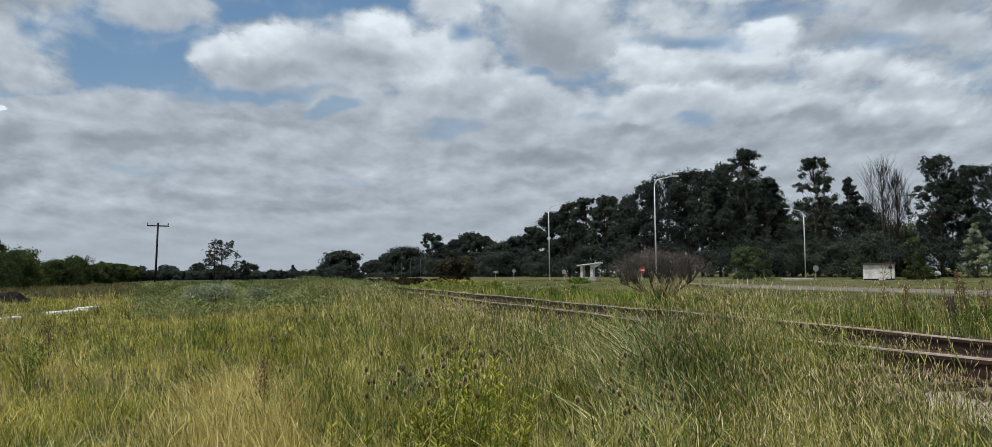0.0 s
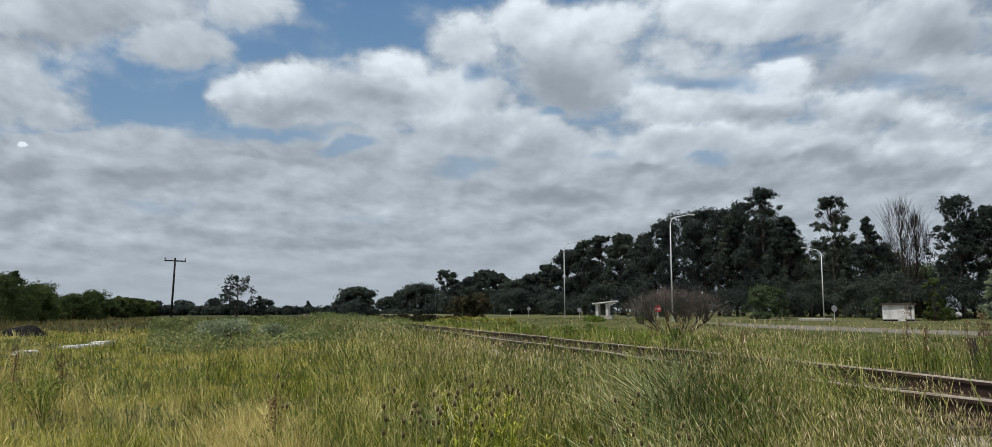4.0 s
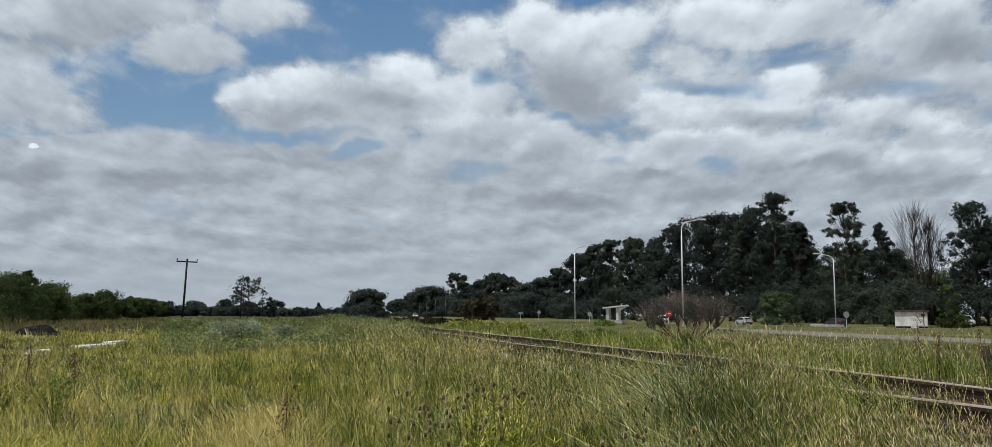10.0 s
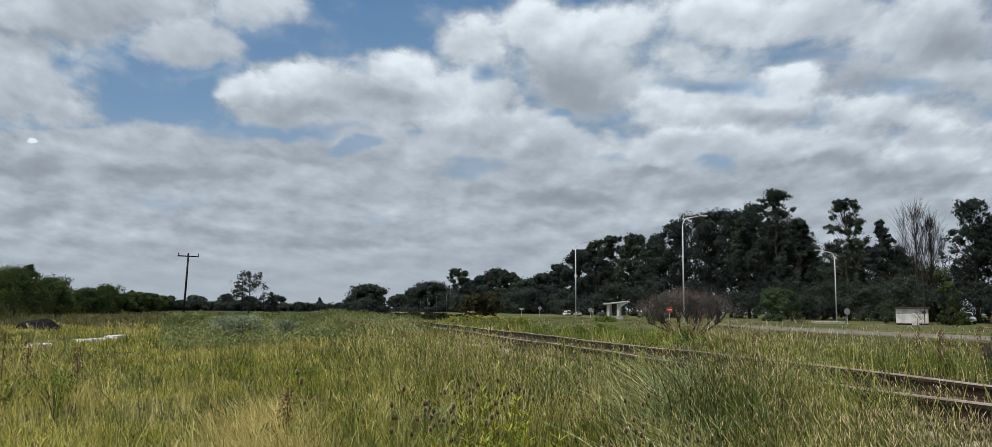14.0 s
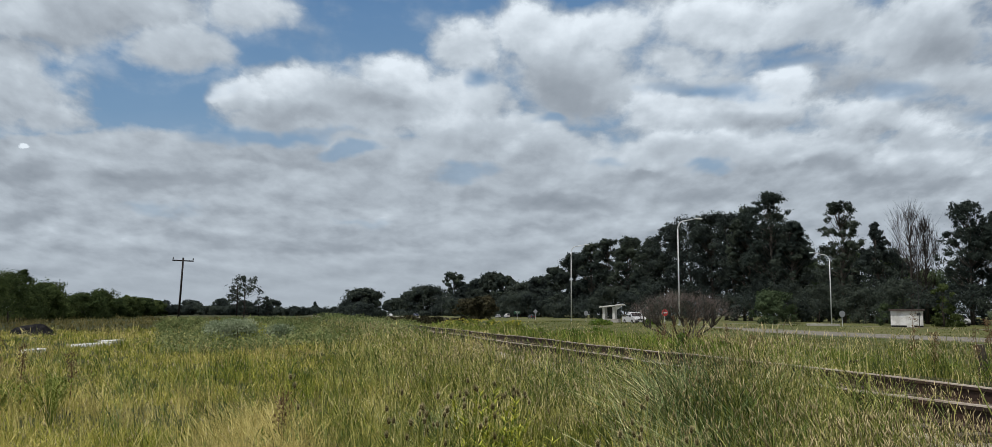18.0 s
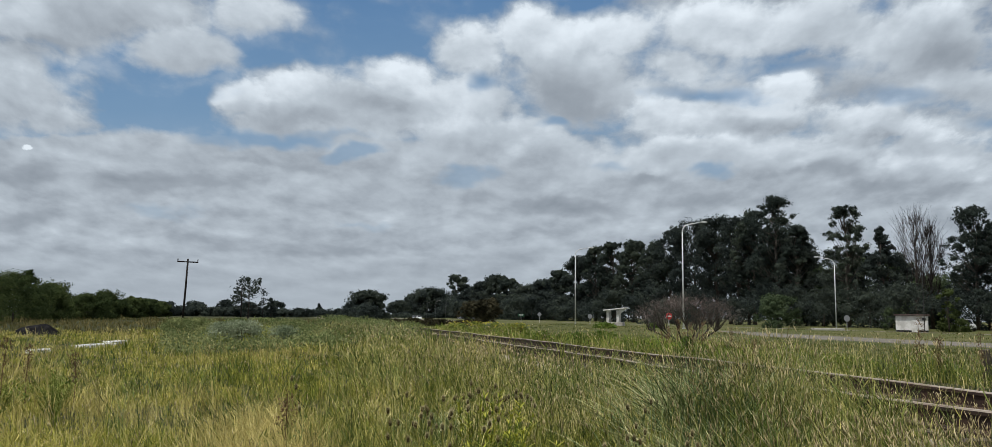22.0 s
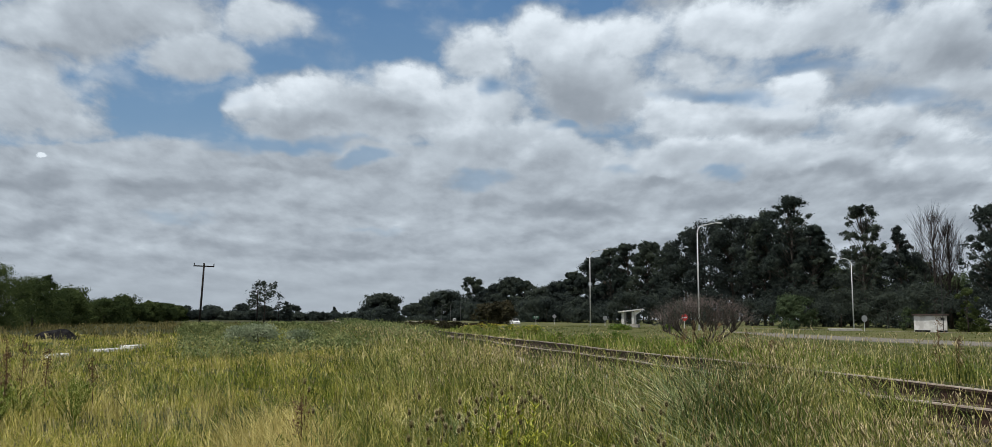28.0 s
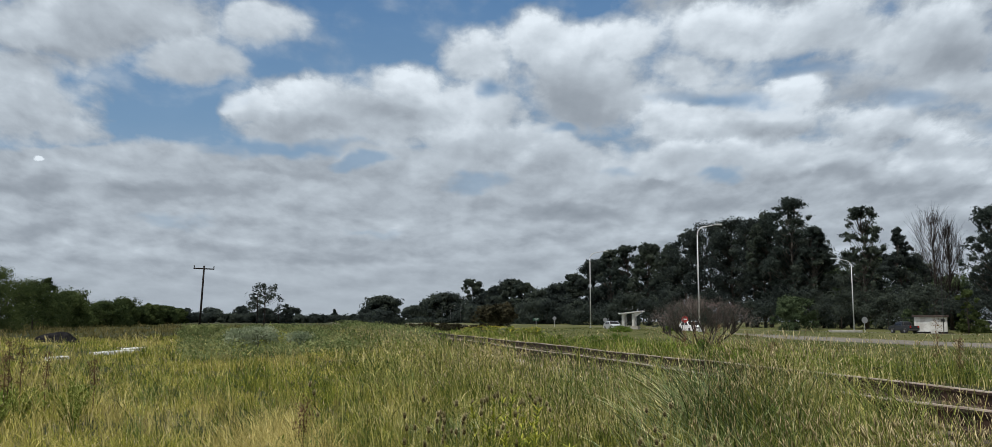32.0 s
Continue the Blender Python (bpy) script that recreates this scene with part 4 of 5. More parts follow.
def leaf_cloud(rng, centres, sizes, each, leaf, squash=0.7, far=False, loose=1.1, outward=None):
    """Small tilted leaves thrown round centres; far off, each is a triangle. outward: the way each clump faces, where its leaves lie shingled."""
    m = len(centres) * each
    c = np.repeat(centres, each, 0)
    sz = np.repeat(sizes, each)[:, None]
    # each clump has its own slant, so that the crown is ragged
    slant = np.repeat(rng.normal(0, 0.35, (len(centres), 3)), each, 0)
    v = rng.normal(0, 0.52, (m, 3))
    v += slant * v[:, [1, 2, 0]]
    v *= np.minimum(1, rng.uniform(0.8, loose, (m, 1)) / (np.linalg.norm(v, axis=1)[:, None] + 1e-6))
    p = c + v * sz * np.array((1, 1, squash))
    p[:, 2] = np.maximum(p[:, 2], 0.0)
    a = rng.normal(0, 1, (m, 3))
    a /= np.linalg.norm(a, axis=1)[:, None]
    if outward is not None:
        face = np.repeat(outward, each, 0) + 0.7 * v + rng.normal(0, 0.45, (m, 3))
        a = np.cross(face, a)
        a /= np.linalg.norm(a, axis=1)[:, None] + 1e-9
        b = np.cross(face, a)
    else:
        b = np.cross(a, rng.normal(0, 1, (m, 3)))
    b /= np.linalg.norm(b, axis=1)[:, None] + 1e-9
    l = leaf * rng.uniform(0.5, 1.3, (m, 1))
    if far:
        return np.stack([p - a * l, p + b * l * 0.9, p + a * l], 1).reshape(-1, 3), np.arange(m * 3).reshape(-1, 3)
    verts = np.stack([p - a * l, p + b * l * 0.45, p + a * l, p - b * l * 0.45], 1).reshape(-1, 3)
    faces = np.arange(m * 4).reshape(-1, 4)
    return verts, faces


def tree(rng, d, s, height, radius, style, mat, label, clumps=46, each=42, name="tree", group="", bark=None, at=None):
    """A trunk with limbs, and a crown of many leaf clumps with gaps."""
    x, y = at if at else spot(d, s).xy
    dist = math.hypot(x, y)
    t = thing(name, pose(x, y, floor_at(x, y), 0, 0, rng.uniform(0, 360)), label, "tree" if "tree" in name else "shrub", group)
    low = {"euc": 0.14, "dense": 0.04, "cone": 0.10, "bush": 0.05, "bare": 0.3, "flat": 0.42}[style]
    big = height > 3 and style != "bare"
    k = max(18, int(clumps * (0.85 if style == "euc" else 0.6))) if big else clumps
    f = rng.rand(k) ** 0.8 if style != "cone" else np.linspace(0.0, 0.97, k) ** 1.25
    a = rng.uniform(0, 2 * math.pi, k)
    if style == "cone":
        prof = 1.02 - f
    elif style == "bush":
        prof = np.sqrt(np.clip(1 - (f * 1.0) ** 2.2, 0.05, 1))
    elif style == "flat":
        prof = np.where(f > 0.4, 1.0 - 0.5 * (f - 0.4), 0.5)
    else:
        prof = np.sin(np.pi * np.clip(0.14 + 0.80 * f, 0, 1)) ** 0.7
    out = radius * prof * np.sqrt(rng.uniform(0.05 if style != "dense" else 0.2, 1, k))
    size = radius * ((0.25 if style in ("euc", "cone") else 0.38) if big else 0.43) * rng.uniform(0.6, 1.25, k)
    if style == "cone":
        size *= 0.45 + 0.9 * (1 - f)
    cz = height * (low + (1 - low) * f)
    cz = np.minimum(cz, height - size * 0.62)
    centres = np.stack([out * np.cos(a), out * np.sin(a), cz], 1)
    crest = -1 if style == "cone" else 0
    centres[crest] = (0, 0, height - size[crest] * 0.7)
    bm = bmesh.new()
    wood = max(0.06, height * 0.016)
    top = height * (0.82 if style in ("euc", "bare", "cone") else 0.62)
    wander = rng.normal(0, 0.02 * height, (5, 2))
    pts = [(wander[i][0] * i / 4, wander[i][1] * i / 4, -0.2 + (top + 0.2) * i / 4) for i in range(5)]
    tube(bm, pts, [wood * q for q in (1.25, 1.0, 0.8, 0.5, 0.22)], 7)
    for i in range(0, k, 3 if dist > 100 and style == "bush" else 1):
        z0 = min(top * 0.95, max(height * low * 0.5, cz[i] - 0.22 * height * rng.uniform(0.4, 1)))
        g = z0 / top * 4
        j = min(3, int(g))
        base = Vector(pts[j]).lerp(Vector(pts[j + 1]), g - j)
        c = Vector(centres[i])
        bend = base.lerp(c, 0.5) + Vector((0, 0, -0.02 * height))
        tube(bm, [base, bend, c], [wood * 0.26, wood * 0.16, wood * 0.05], 4)
    part("trunk", bm, bark or BARK, t, smooth=True)
    if style == "bare":
        m = k * 9
        c = np.repeat(centres, 9, 0)
        lean = rng.normal(0, 0.22, (m, 2)) + c[:, :2] / (radius + 0.01) * 0.4
        ribbons("twig_mass", c + rng.normal(0, radius * 0.10, (m, 3)), rng.uniform(0.08, 0.22, m) * height, np.full(m, max(0.01, dist * 0.00035)), lean, rng.uniform(0, 3, m), mat, "", "", segs=2, bow=0.1, kind="", parent=t)
    else:
        far = dist > 60
        leaf = max(0.035, dist * (0.00135 if style == "euc" else 0.0015 if mat == DARK_LEAF else 0.0012))
        if big:
            # each lobe carries a shell of leaf clumps, thickest above and outside
            m = 4
            way = rng.normal(0, 1, (k * m, 3)) + np.array((0, 0, 0.35))
            way /= np.linalg.norm(way, axis=1)[:, None]
            heart, reach = np.repeat(centres, m, 0), np.repeat(size, m)
            tufts_at = heart + way * (reach * rng.uniform(0.3, 1.1, k * m))[:, None] * np.array((1, 1, 0.8))
            tufts_at[:, 2] = np.minimum(tufts_at[:, 2], height * 1.01)
            share = reach * rng.uniform(0.35, 0.65, k * m)
            v, faces = leaf_cloud(rng, tufts_at, share, max(10, int(clumps * each * 1.7 / (k * m))), leaf, 0.75, far, 2.2 if style == "euc" else 1.75, way)
        else:
            v, faces = leaf_cloud(rng, centres, size, each, leaf, 0.8, far, 1.15)
        raw_mesh("crown", v, faces, mat, parent=t)
    return t


EUCALYPTS = [
    (110, 106, 18.0, 4.8), (116, 120, 19.3, 4.8), (112, 123, 21.0, 5.0), (112, 158, 25.7, 4.3),
    (115, 191, 32.3, 6.6), (118, 207, 30.8, 5.4), (116, 183, 24.1, 4.0), (118, 275, 27.8, 5.7),
    (116, 288, 29.5, 6.0), (118, 314, 30.9, 6.5), (116, 329, 30.3, 6.2), (116, 378, 22.9, 6.5),
    (112, 632, 32.4, 10.6), (118, 487, 24.0, 7.5),
]
DENSE = [
    (118, 215, 30.0, 5.0), (120, 232, 31.6, 6.0), (118, 243, 32.2, 6.0), (120, 263, 31.8, 6.0),
    (122, 189, 18.1, 4.1), (124, 184, 13.8, 4.7), (124, 170, 15.9, 3.8), (124, 157, 13.7, 4.1),
    (122, 144, 10.3, 3.8), (118, 356, 28.2, 6.2), (120, 419, 20.1, 6.5), (118, 443, 18.7, 6.9),
    (120, 530, 27.5, 7.3), (118, 566, 24.3, 6.1), (116, 601, 21.9, 6.4), (118, 804, 25.9, 15.8),
    (118, 933, 23.3, 11.3), (118, 1080, 19.3, 11.4),
]
CONIFERS = [
    (112, 147, 20.2, 3.3), (126, 235, 29.9, 4.3),
]
BARE = [
    (110, 135, 20.1, 3.1), (114, 136, 18.2, 2.6),
]


def forest(rng):
    for d, s, h, r in EUCALYPTS:
        tree(rng, d, s, h, r * 1.05, "euc", EUCALYPT, "tall dark eucalyptus tree with a ragged open crown", 60 if s > 600 else 130 if s > 180 else 120, 90, bark=PALE_BARK, group="trees beyond the highway")
    for d, s, h, r in DENSE:
        # young trees are lighter green; the paler leaf tones also hold their sunlight
        young = h < 17 and s < 190
        tree(rng, d, s, h, r * 1.25, "dense", WILLOW_LEAF if young else DARK_LEAF, "olive-green young tree at the wood's edge" if young else "tall dense dark-green tree", 110, 80, group="trees beyond the highway")
    for d, s, h, r in CONIFERS:
        tree(rng, d, s, h, r * 2.1, "cone", DARK_LEAF, "tall pointed dark-green conifer tree", 90, 90, group="trees beyond the highway")
    for d, s, h, r in BARE:
        tree(rng, d, s, h, r, "bare", TWIG_GREY, "bare upright tree with thin grey branches", 60, 0, group="trees beyond the highway", bark=BARK)
    # lower trees that close the wood behind
    for i in range(46):
        s = 30 + 12.5 * i ** 1.08
        h = rng.uniform(0.5, 0.66) * (30 if s < 330 else 24)
        if s < 196:
            h *= 0.6
        elif s < 340:
            h *= 1.3
        tree(rng, 124 + rng.uniform(-5, 14), s, h, rng.uniform(6, 9.5), "bush", DARK_LEAF, "dark undergrowth tree at the wood's edge", 40, 42, group="trees beyond the highway")
    # thickets down to the ground along the wood's foot
    for i in range(44):
        s = 55 + 9.0 * i ** 1.12
        tree(rng, 107 + rng.uniform(-3, 5), s, rng.uniform(5, 9) * (1 + s / 900), rng.uniform(4.5, 6.5) * (1 + s / 700), "bush", DARK_LEAF, "dark thicket at the foot of the wood", 36, 46, name="bush", group="thickets below the wood")
    for d, s, h, r in ((116, 150, 15, 5.5), (118, 166, 12, 6), (119, 178, 12, 6), (117, 140, 6, 5.0), (119, 128, 14, 6), (121, 112, 13, 6), (118, 100, 13, 6), (121, 192, 22, 6), (116, 90, 14, 6), (118, 187, 22, 5.5), (119, 199, 25, 5.5), (118, 210, 25, 5)):
        tree(rng, d, s, h, r, "dense", DARK_LEAF, "tall dense dark-green tree", 60, 85, group="trees beyond the highway")
    tree(rng, 0, 0, 6.6, 4.1, "bush", WILLOW_LEAF, "drooping pale-green willow by the road", 70, 90, at=(57.5, 172.5))
    tree(rng, 0, 0, 4.8, 2.8, "bush", WILLOW_LEAF, "rounded pale-green bush behind the shed", 36, 60, at=(69.5, 146), name="bush")
    tree(rng, 0, 0, 8.5, 3.0, "cone", SHRUB_GREY, "silvery young cedar by the wood", 50, 50, at=(77, 126))
    tree(rng, 0, 0, 6.5, 2.0, "euc", HEDGE_LEAF, "small dark tree before a parked van", 30, 50, at=(70.2, 131.4))
    tree(rng, 0, 0, 1.4, 1.2, "bush", HEDGE_LEAF, "low green bush before a parked van", 24, 60, at=(70.6, 133), name="bush")
    tree(rng, 0, 0, 1.9, 1.3, "bush", HEDGE_LEAF, "low green bush before a parked van", 24, 60, at=(71.4, 130.2), name="bush")
    tree(rng, 0, 0, 8.0, 3.6, "dense", DARK_LEAF, "young green tree by the wood", 44, 50, at=(68, 140))


def left_side(rng):
    for i in range(26):
        f = i / 25
        s = 100 + 300 * f ** 1.3
        d = -36 - 25 * f + rng.uniform(-2, 2)
        h = rng.uniform(5.6, 8.4) * (1 - 0.22 * step(0.05, 0.5, f))
        tree(rng, d, s, h * (1.08 if i % 4 == 1 else 1), rng.uniform(3.2, 4.6), ("bush", "cone", "dense", "bush")[i % 4], HEDGE_LEAF, "bushy dark-green tree in a field hedge", 84, 62, group="hedge across the meadow")
    tree(rng, 0, 0, 8.4, 3.3, "euc", DARK_LEAF, "small open tree beside the poles", 60, 22, at=(-47.4, 162))
    tree(rng, 0, 0, 4.6, 2.0, "cone", DARK_LEAF, "small open tree beside the poles", 60, 16, at=(-44.2, 166))
    tree(rng, 0, 0, 9.6, 7.0, "bush", DARK_LEAF, "large round dark tree near the line", 120, 90, at=(-46, 300))
    for i in range(34):
        x = -330 + 9.0 * i + rng.uniform(-3, 3)
        tree(rng, 0, 0, rng.uniform(8.5, 12) if x < -172 else rng.uniform(2.4, 4.2), rng.uniform(5, 9), "bush", DARK_LEAF, "far dark tree on the horizon", 24, 34, at=(x, 640 + rng.uniform(-40, 60)), group="far trees")
    tree(rng, 0, 0, 9.0, 3.4, "cone", DARK_LEAF, "far dark tree on the horizon", 40, 34, at=(-134, 640), group="far trees")
    for i in range(20):
        tree(rng, 0, 0, rng.uniform(4.4, 6.2) * (1 - 0.018 * i), rng.uniform(5.5, 8), "bush", DARK_LEAF, "low dark tree in a far hedge", 36, 40, at=(-212 + 6.5 * i + rng.uniform(-2, 2), 470 + rng.uniform(-10, 10)), group="far trees")
    for i in range(24):
        d, s = 14.5 + 0.68 * i + rng.uniform(-0.5, 0.5), 140 + rng.uniform(-14, 16)
        tree(rng, d, s, rng.uniform(0.5, 1.35) * (1 - 0.012 * i), rng.uniform(0.8, 1.5), "bush", SCRUB_LEAF, "dark brown-green scrub beside the line", 18, 60, name="bush", group="scrub beside the line")
    for i in range(12):
        weed = tree(rng, 14.6 + 0.42 * i + rng.uniform(-0.4, 0.4), 86 - 1.2 * i + rng.uniform(-3, 3), rng.uniform(0.5, 0.95), rng.uniform(0.5, 0.9), "bush", WEED_MID, "yellow-flowering green weed beside the line", 14, 60, name="bush", group="flowering weeds beside the line")
        v, faces = leaf_cloud(rng, np.stack([rng.normal(0, 0.4, 9), rng.normal(0, 0.4, 9), rng.uniform(0.5, 1.0, 9)], 1), np.full(9, 0.14), 9, 0.06, 0.7)
        for petals in np.split(faces, 9):
            used, order = np.unique(petals, return_inverse=True)
            raw_mesh("blossom", np.asarray(v)[used], order.reshape(petals.shape), YELLOW, "small yellow blossom", parent=weed)
    # brown scrub and green weeds on the lawn before the highway
    for d, s, h, r in ((33, 158, 4.0, 2.6), (36.5, 170, 4.6, 2.9), (34.5, 176, 4.2, 3.0)):
        tree(rng, d, s, h, r, "bush", SCRUB_LEAF, "tall dark brown scrub before the highway", 60, 60, name="bush", group="scrub beside the line")
    for d, s, h, r in ((33.2, 91, 0.5, 1.2), (32.4, 88, 0.45, 1.0), (15.6, 48, 0.6, 0.8), (16.8, 47, 0.75, 0.7), (18.2, 50, 0.6, 0.9), (37.6, 87.5, 0.5, 0.8)):
        tree(rng, d, s, h, r, "bush", WEED, "dark-green weed clump on the lawn", 26, 60, name="bush", group="weed clumps on the lawn")
    for i in range(16):
        s = 190 + 16 * i
        tree(rng, 14.5 + rng.uniform(-1, 3), s, rng.uniform(2.2, 4.2), rng.uniform(2.4, 4), "bush", DARK_LEAF, "dark scrub beside the line", 20, 36, name="bush", group="scrub beside the line")


def weed_field(rng):
    """Rank weeds in the hollow of the meadow, greener and darker than the grass before them."""
    k = 1700
    y = 30 * (175 / 30) ** rng.rand(k)
    x = y * rng.uniform(-0.39, -0.09, k)
    keep = patchy(x, y, 6, 2) + 0.3 * rng.rand(k) > 0.34
    x, y = x[keep], y[keep]
    z = ground_z(x * ND[0] + y * ND[1], x * NS[0] + y * NS[1])
    centres = np.stack([x, y, z + 0.15 + 0.25 * patchy(x, y, 4, 5)], 1)
    v, faces = leaf_cloud(rng, centres, rng.uniform(0.4, 0.85, len(x)) * (0.7 + y / 160), 30, 0.064, 0.55)
    raw_mesh("weed_field", v, faces, WEED_DULL, "rank dark-green weeds in the hollow of the meadow", "weeds", "stuff")
    k = 260
    y = 38 * (110 / 38) ** rng.rand(k)
    x = y * rng.uniform(-0.34, -0.26, k)
    z = ground_z(x * ND[0] + y * ND[1], x * NS[0] + y * NS[1])
    v, faces = leaf_cloud(rng, np.stack([x, y, z + 0.35], 1), rng.uniform(0.3, 0.6, k) * (0.6 + y / 160), 14, 0.05, 0.8)
    raw_mesh("flowering_weeds", v, faces, WEED_BRIGHT, "yellow-green flowering weeds in the meadow", "weeds", "stuff")


def bare_bush(rng):
    """An umbrella of dark limbs from one foot, under a dome of fine twigs."""
    t = thing("bush", pose(10.1, 45, floor_at(10.1, 45)), "leafless reddish-grey bush with spreading dark branches", "shrub")
    a = rng.uniform(0, 2 * math.pi, 150)
    r = 2.65 * np.sqrt(rng.rand(150))
    z = 1.25 + 1.45 * np.sqrt(1 - (r / 2.77) ** 2) - 0.5 * rng.rand(150) ** 2
    tips = np.stack([r * np.cos(a), r * np.sin(a), z], 1)
    for i in range(9):
        turn, reach = 2 * math.pi * i / 9 + rng.uniform(-0.2, 0.2), rng.uniform(1.0, 2.4)
        out = Vector((math.cos(turn), math.sin(turn), 0))
        p0, p1 = out * 0.1 + Vector((0, 0, -0.05)), out * reach * 0.6 + Vector((0, 0, 0.45 + 0.2 * rng.rand()))
        p2 = out * reach + Vector((rng.normal(0, 0.1), rng.normal(0, 0.1), 1.7 - 0.33 * reach))
        bm = bmesh.new()
        tube(bm, [p0, p1, p2], (0.065, 0.048, 0.026), 6)
        for e in tips[np.argsort(np.hypot(*(tips[:, :2] - np.array(p2.xy)).T))[:13]]:
            w, e = p1.lerp(p2, rng.uniform(0.45, 1.0)), Vector(e)
            tube(bm, [w, w.lerp(e, 0.55) + Vector((0, 0, -0.05)), e], (0.022, 0.014, 0.005), 5)
        part("branch", bm, BARK, t, "dark bare limb")
    c = np.repeat(tips, 34, 0)
    m = len(c)
    off = rng.normal(0, 0.2, (m, 3)) * np.array((1, 1, 0.75))
    lean = rng.normal(0, 0.6, (m, 2)) + 0.45 * c[:, :2]
    ribbons("twig_mass", c + off - np.array((0, 0, 0.15)), rng.uniform(0.10, 0.30, m), np.full(m, 0.0052), lean, rng.uniform(0, 3, m), TWIG, "fine reddish-grey twigs", "", segs=2, bow=0.1, kind="", parent=t)


SWAYING = []


def teasel(rng, x, y, h):
    """A thin branched stem with dark bristly heads."""
    t = thing("teasel", pose(x, y, floor_at(x, y), 0, 0, rng.uniform(0, 360)), "thin dry teasel plant with dark bristly heads", "weed", "teasels in the grass")
    ends = [Vector((0, 0, h))] + [Vector((rng.uniform(-0.13, 0.13), rng.uniform(-0.13, 0.13), h * rng.uniform(0.82, 0.98))) for _ in range(rng.randint(2, 5))]
    for i, e in enumerate(ends):
        a = Vector((0, 0, 0 if i == 0 else h * rng.uniform(0.55, 0.7)))
        part("stem", tube(bmesh.new(), [a, a.lerp(e, 0.5) + Vector((e.x * 0.2, e.y * 0.2, 0)), e], (0.0032, 0.0026, 0.002), 5), GRASS_GREEN, t)
        k = 70
        v = rng.normal(0, 1, (k, 3))
        v /= np.linalg.norm(v, axis=1)[:, None]
        c = np.array(e) + v * np.array((0.0085, 0.0085, 0.017))
        side = np.cross(v, (0.3, 0.2, 0.9))
        tips = c + v * rng.uniform(0.006, 0.014, (k, 1)) + np.array((0, 0, 0.006))
        spikes = np.stack([c - side * 0.003, c + side * 0.003, tips], 1).reshape(-1, 3)
        head = part("seed_head", ball(e, (0.009, 0.009, 0.018)), TEASEL, t, "dark bristly seed head")
        raw_mesh("bristle_mass", spikes, np.arange(3 * k).reshape(-1, 3), TEASEL_TIP, parent=head)
    SWAYING.append(t)


def ball(c, r, sides=8, rings=5):
    bm = bmesh.new()
    rows = [[bm.verts.new((c[0] + r[0] * math.sin(math.pi * i / rings) * math.cos(2 * math.pi * k / sides), c[1] + r[1] * math.sin(math.pi * i / rings) * math.sin(2 * math.pi * k / sides), c[2] - r[2] * math.cos(math.pi * i / rings))) for k in range(sides)] for i in range(1, rings)]
    for a, b in zip(rows, rows[1:]):
        for k in range(sides):
            bm.faces.new((a[k], a[(k + 1) % sides], b[(k + 1) % sides], b[k]))
    bm.faces.new(rows[0][::-1])
    bm.faces.new(rows[-1])
    return bm


def leafy_weed(rng, x, y, h, mat=WEED_BRIGHT, leaf=1.0, label="upright yellow-green weed with narrow leaves"):
    """An upright weed with narrow leaves all along its stem."""
    t = thing("weed", pose(x, y, floor_at(x, y), 0, 0, rng.uniform(0, 360)), label, "weed", "leafy weeds in the grass")
    for b in range(7):
        e = Vector((rng.normal(0, 0.13), rng.normal(0, 0.13), h * rng.uniform(0.6, 1.0)))
        part("stem", tube(bmesh.new(), [(0, 0, 0), (e.x * 0.3, e.y * 0.3, e.z * 0.5), e], (0.005, 0.004, 0.002), 5), WEED, t)
        k = 46
        f = rng.uniform(0.3, 1, k) ** 0.7
        root = np.array(e)[None] * f[:, None]
        a = rng.uniform(0, 2 * math.pi, k)
        lean = np.stack([np.cos(a), np.sin(a)], 1) * 1.1
        ribbons("leaf_spray", root, leaf * rng.uniform(0.02, 0.04, k), np.full(k, 0.0115 * leaf), lean * 1.6, a + 1.57, mat, "", "", segs=3, bow=0.2, kind="stuff", parent=t)
    SWAYING.append(t)


def dock(rng, x, y, h):
    """A dried weed: a straight stem with rusty seed clusters."""
    t = thing("dock_weed", pose(x, y, floor_at(x, y), 0, 0, rng.uniform(0, 360)), "tall dried dock weed with rusty seed clusters", "weed", "dock weeds in the meadow")
    part("stem", tube(bmesh.new(), [(0, 0, 0), (0.02, 0.01, h * 0.5), (0, 0, h)], (0.008, 0.006, 0.003), 6), DOCK, t)
    z = h * rng.uniform(0.45, 1.0, 26)
    c = np.stack([rng.normal(0, 0.035, 26), rng.normal(0, 0.035, 26), z], 1)
    v, faces = leaf_cloud(rng, c, np.full(26, 0.05), 16, 0.014, 1.0)
    raw_mesh("seed_mass", v, faces, DOCK, kind="stuff", parent=t)
    v, faces = leaf_cloud(rng, np.stack([rng.normal(0, 0.1, 10), rng.normal(0, 0.1, 10), h * rng.uniform(0.15, 0.5, 10)], 1), np.full(10, 0.06), 4, 0.03, 0.8)
    raw_mesh("leaf_spray", v, faces, WEED, kind="stuff", parent=t)
    SWAYING.append(t)


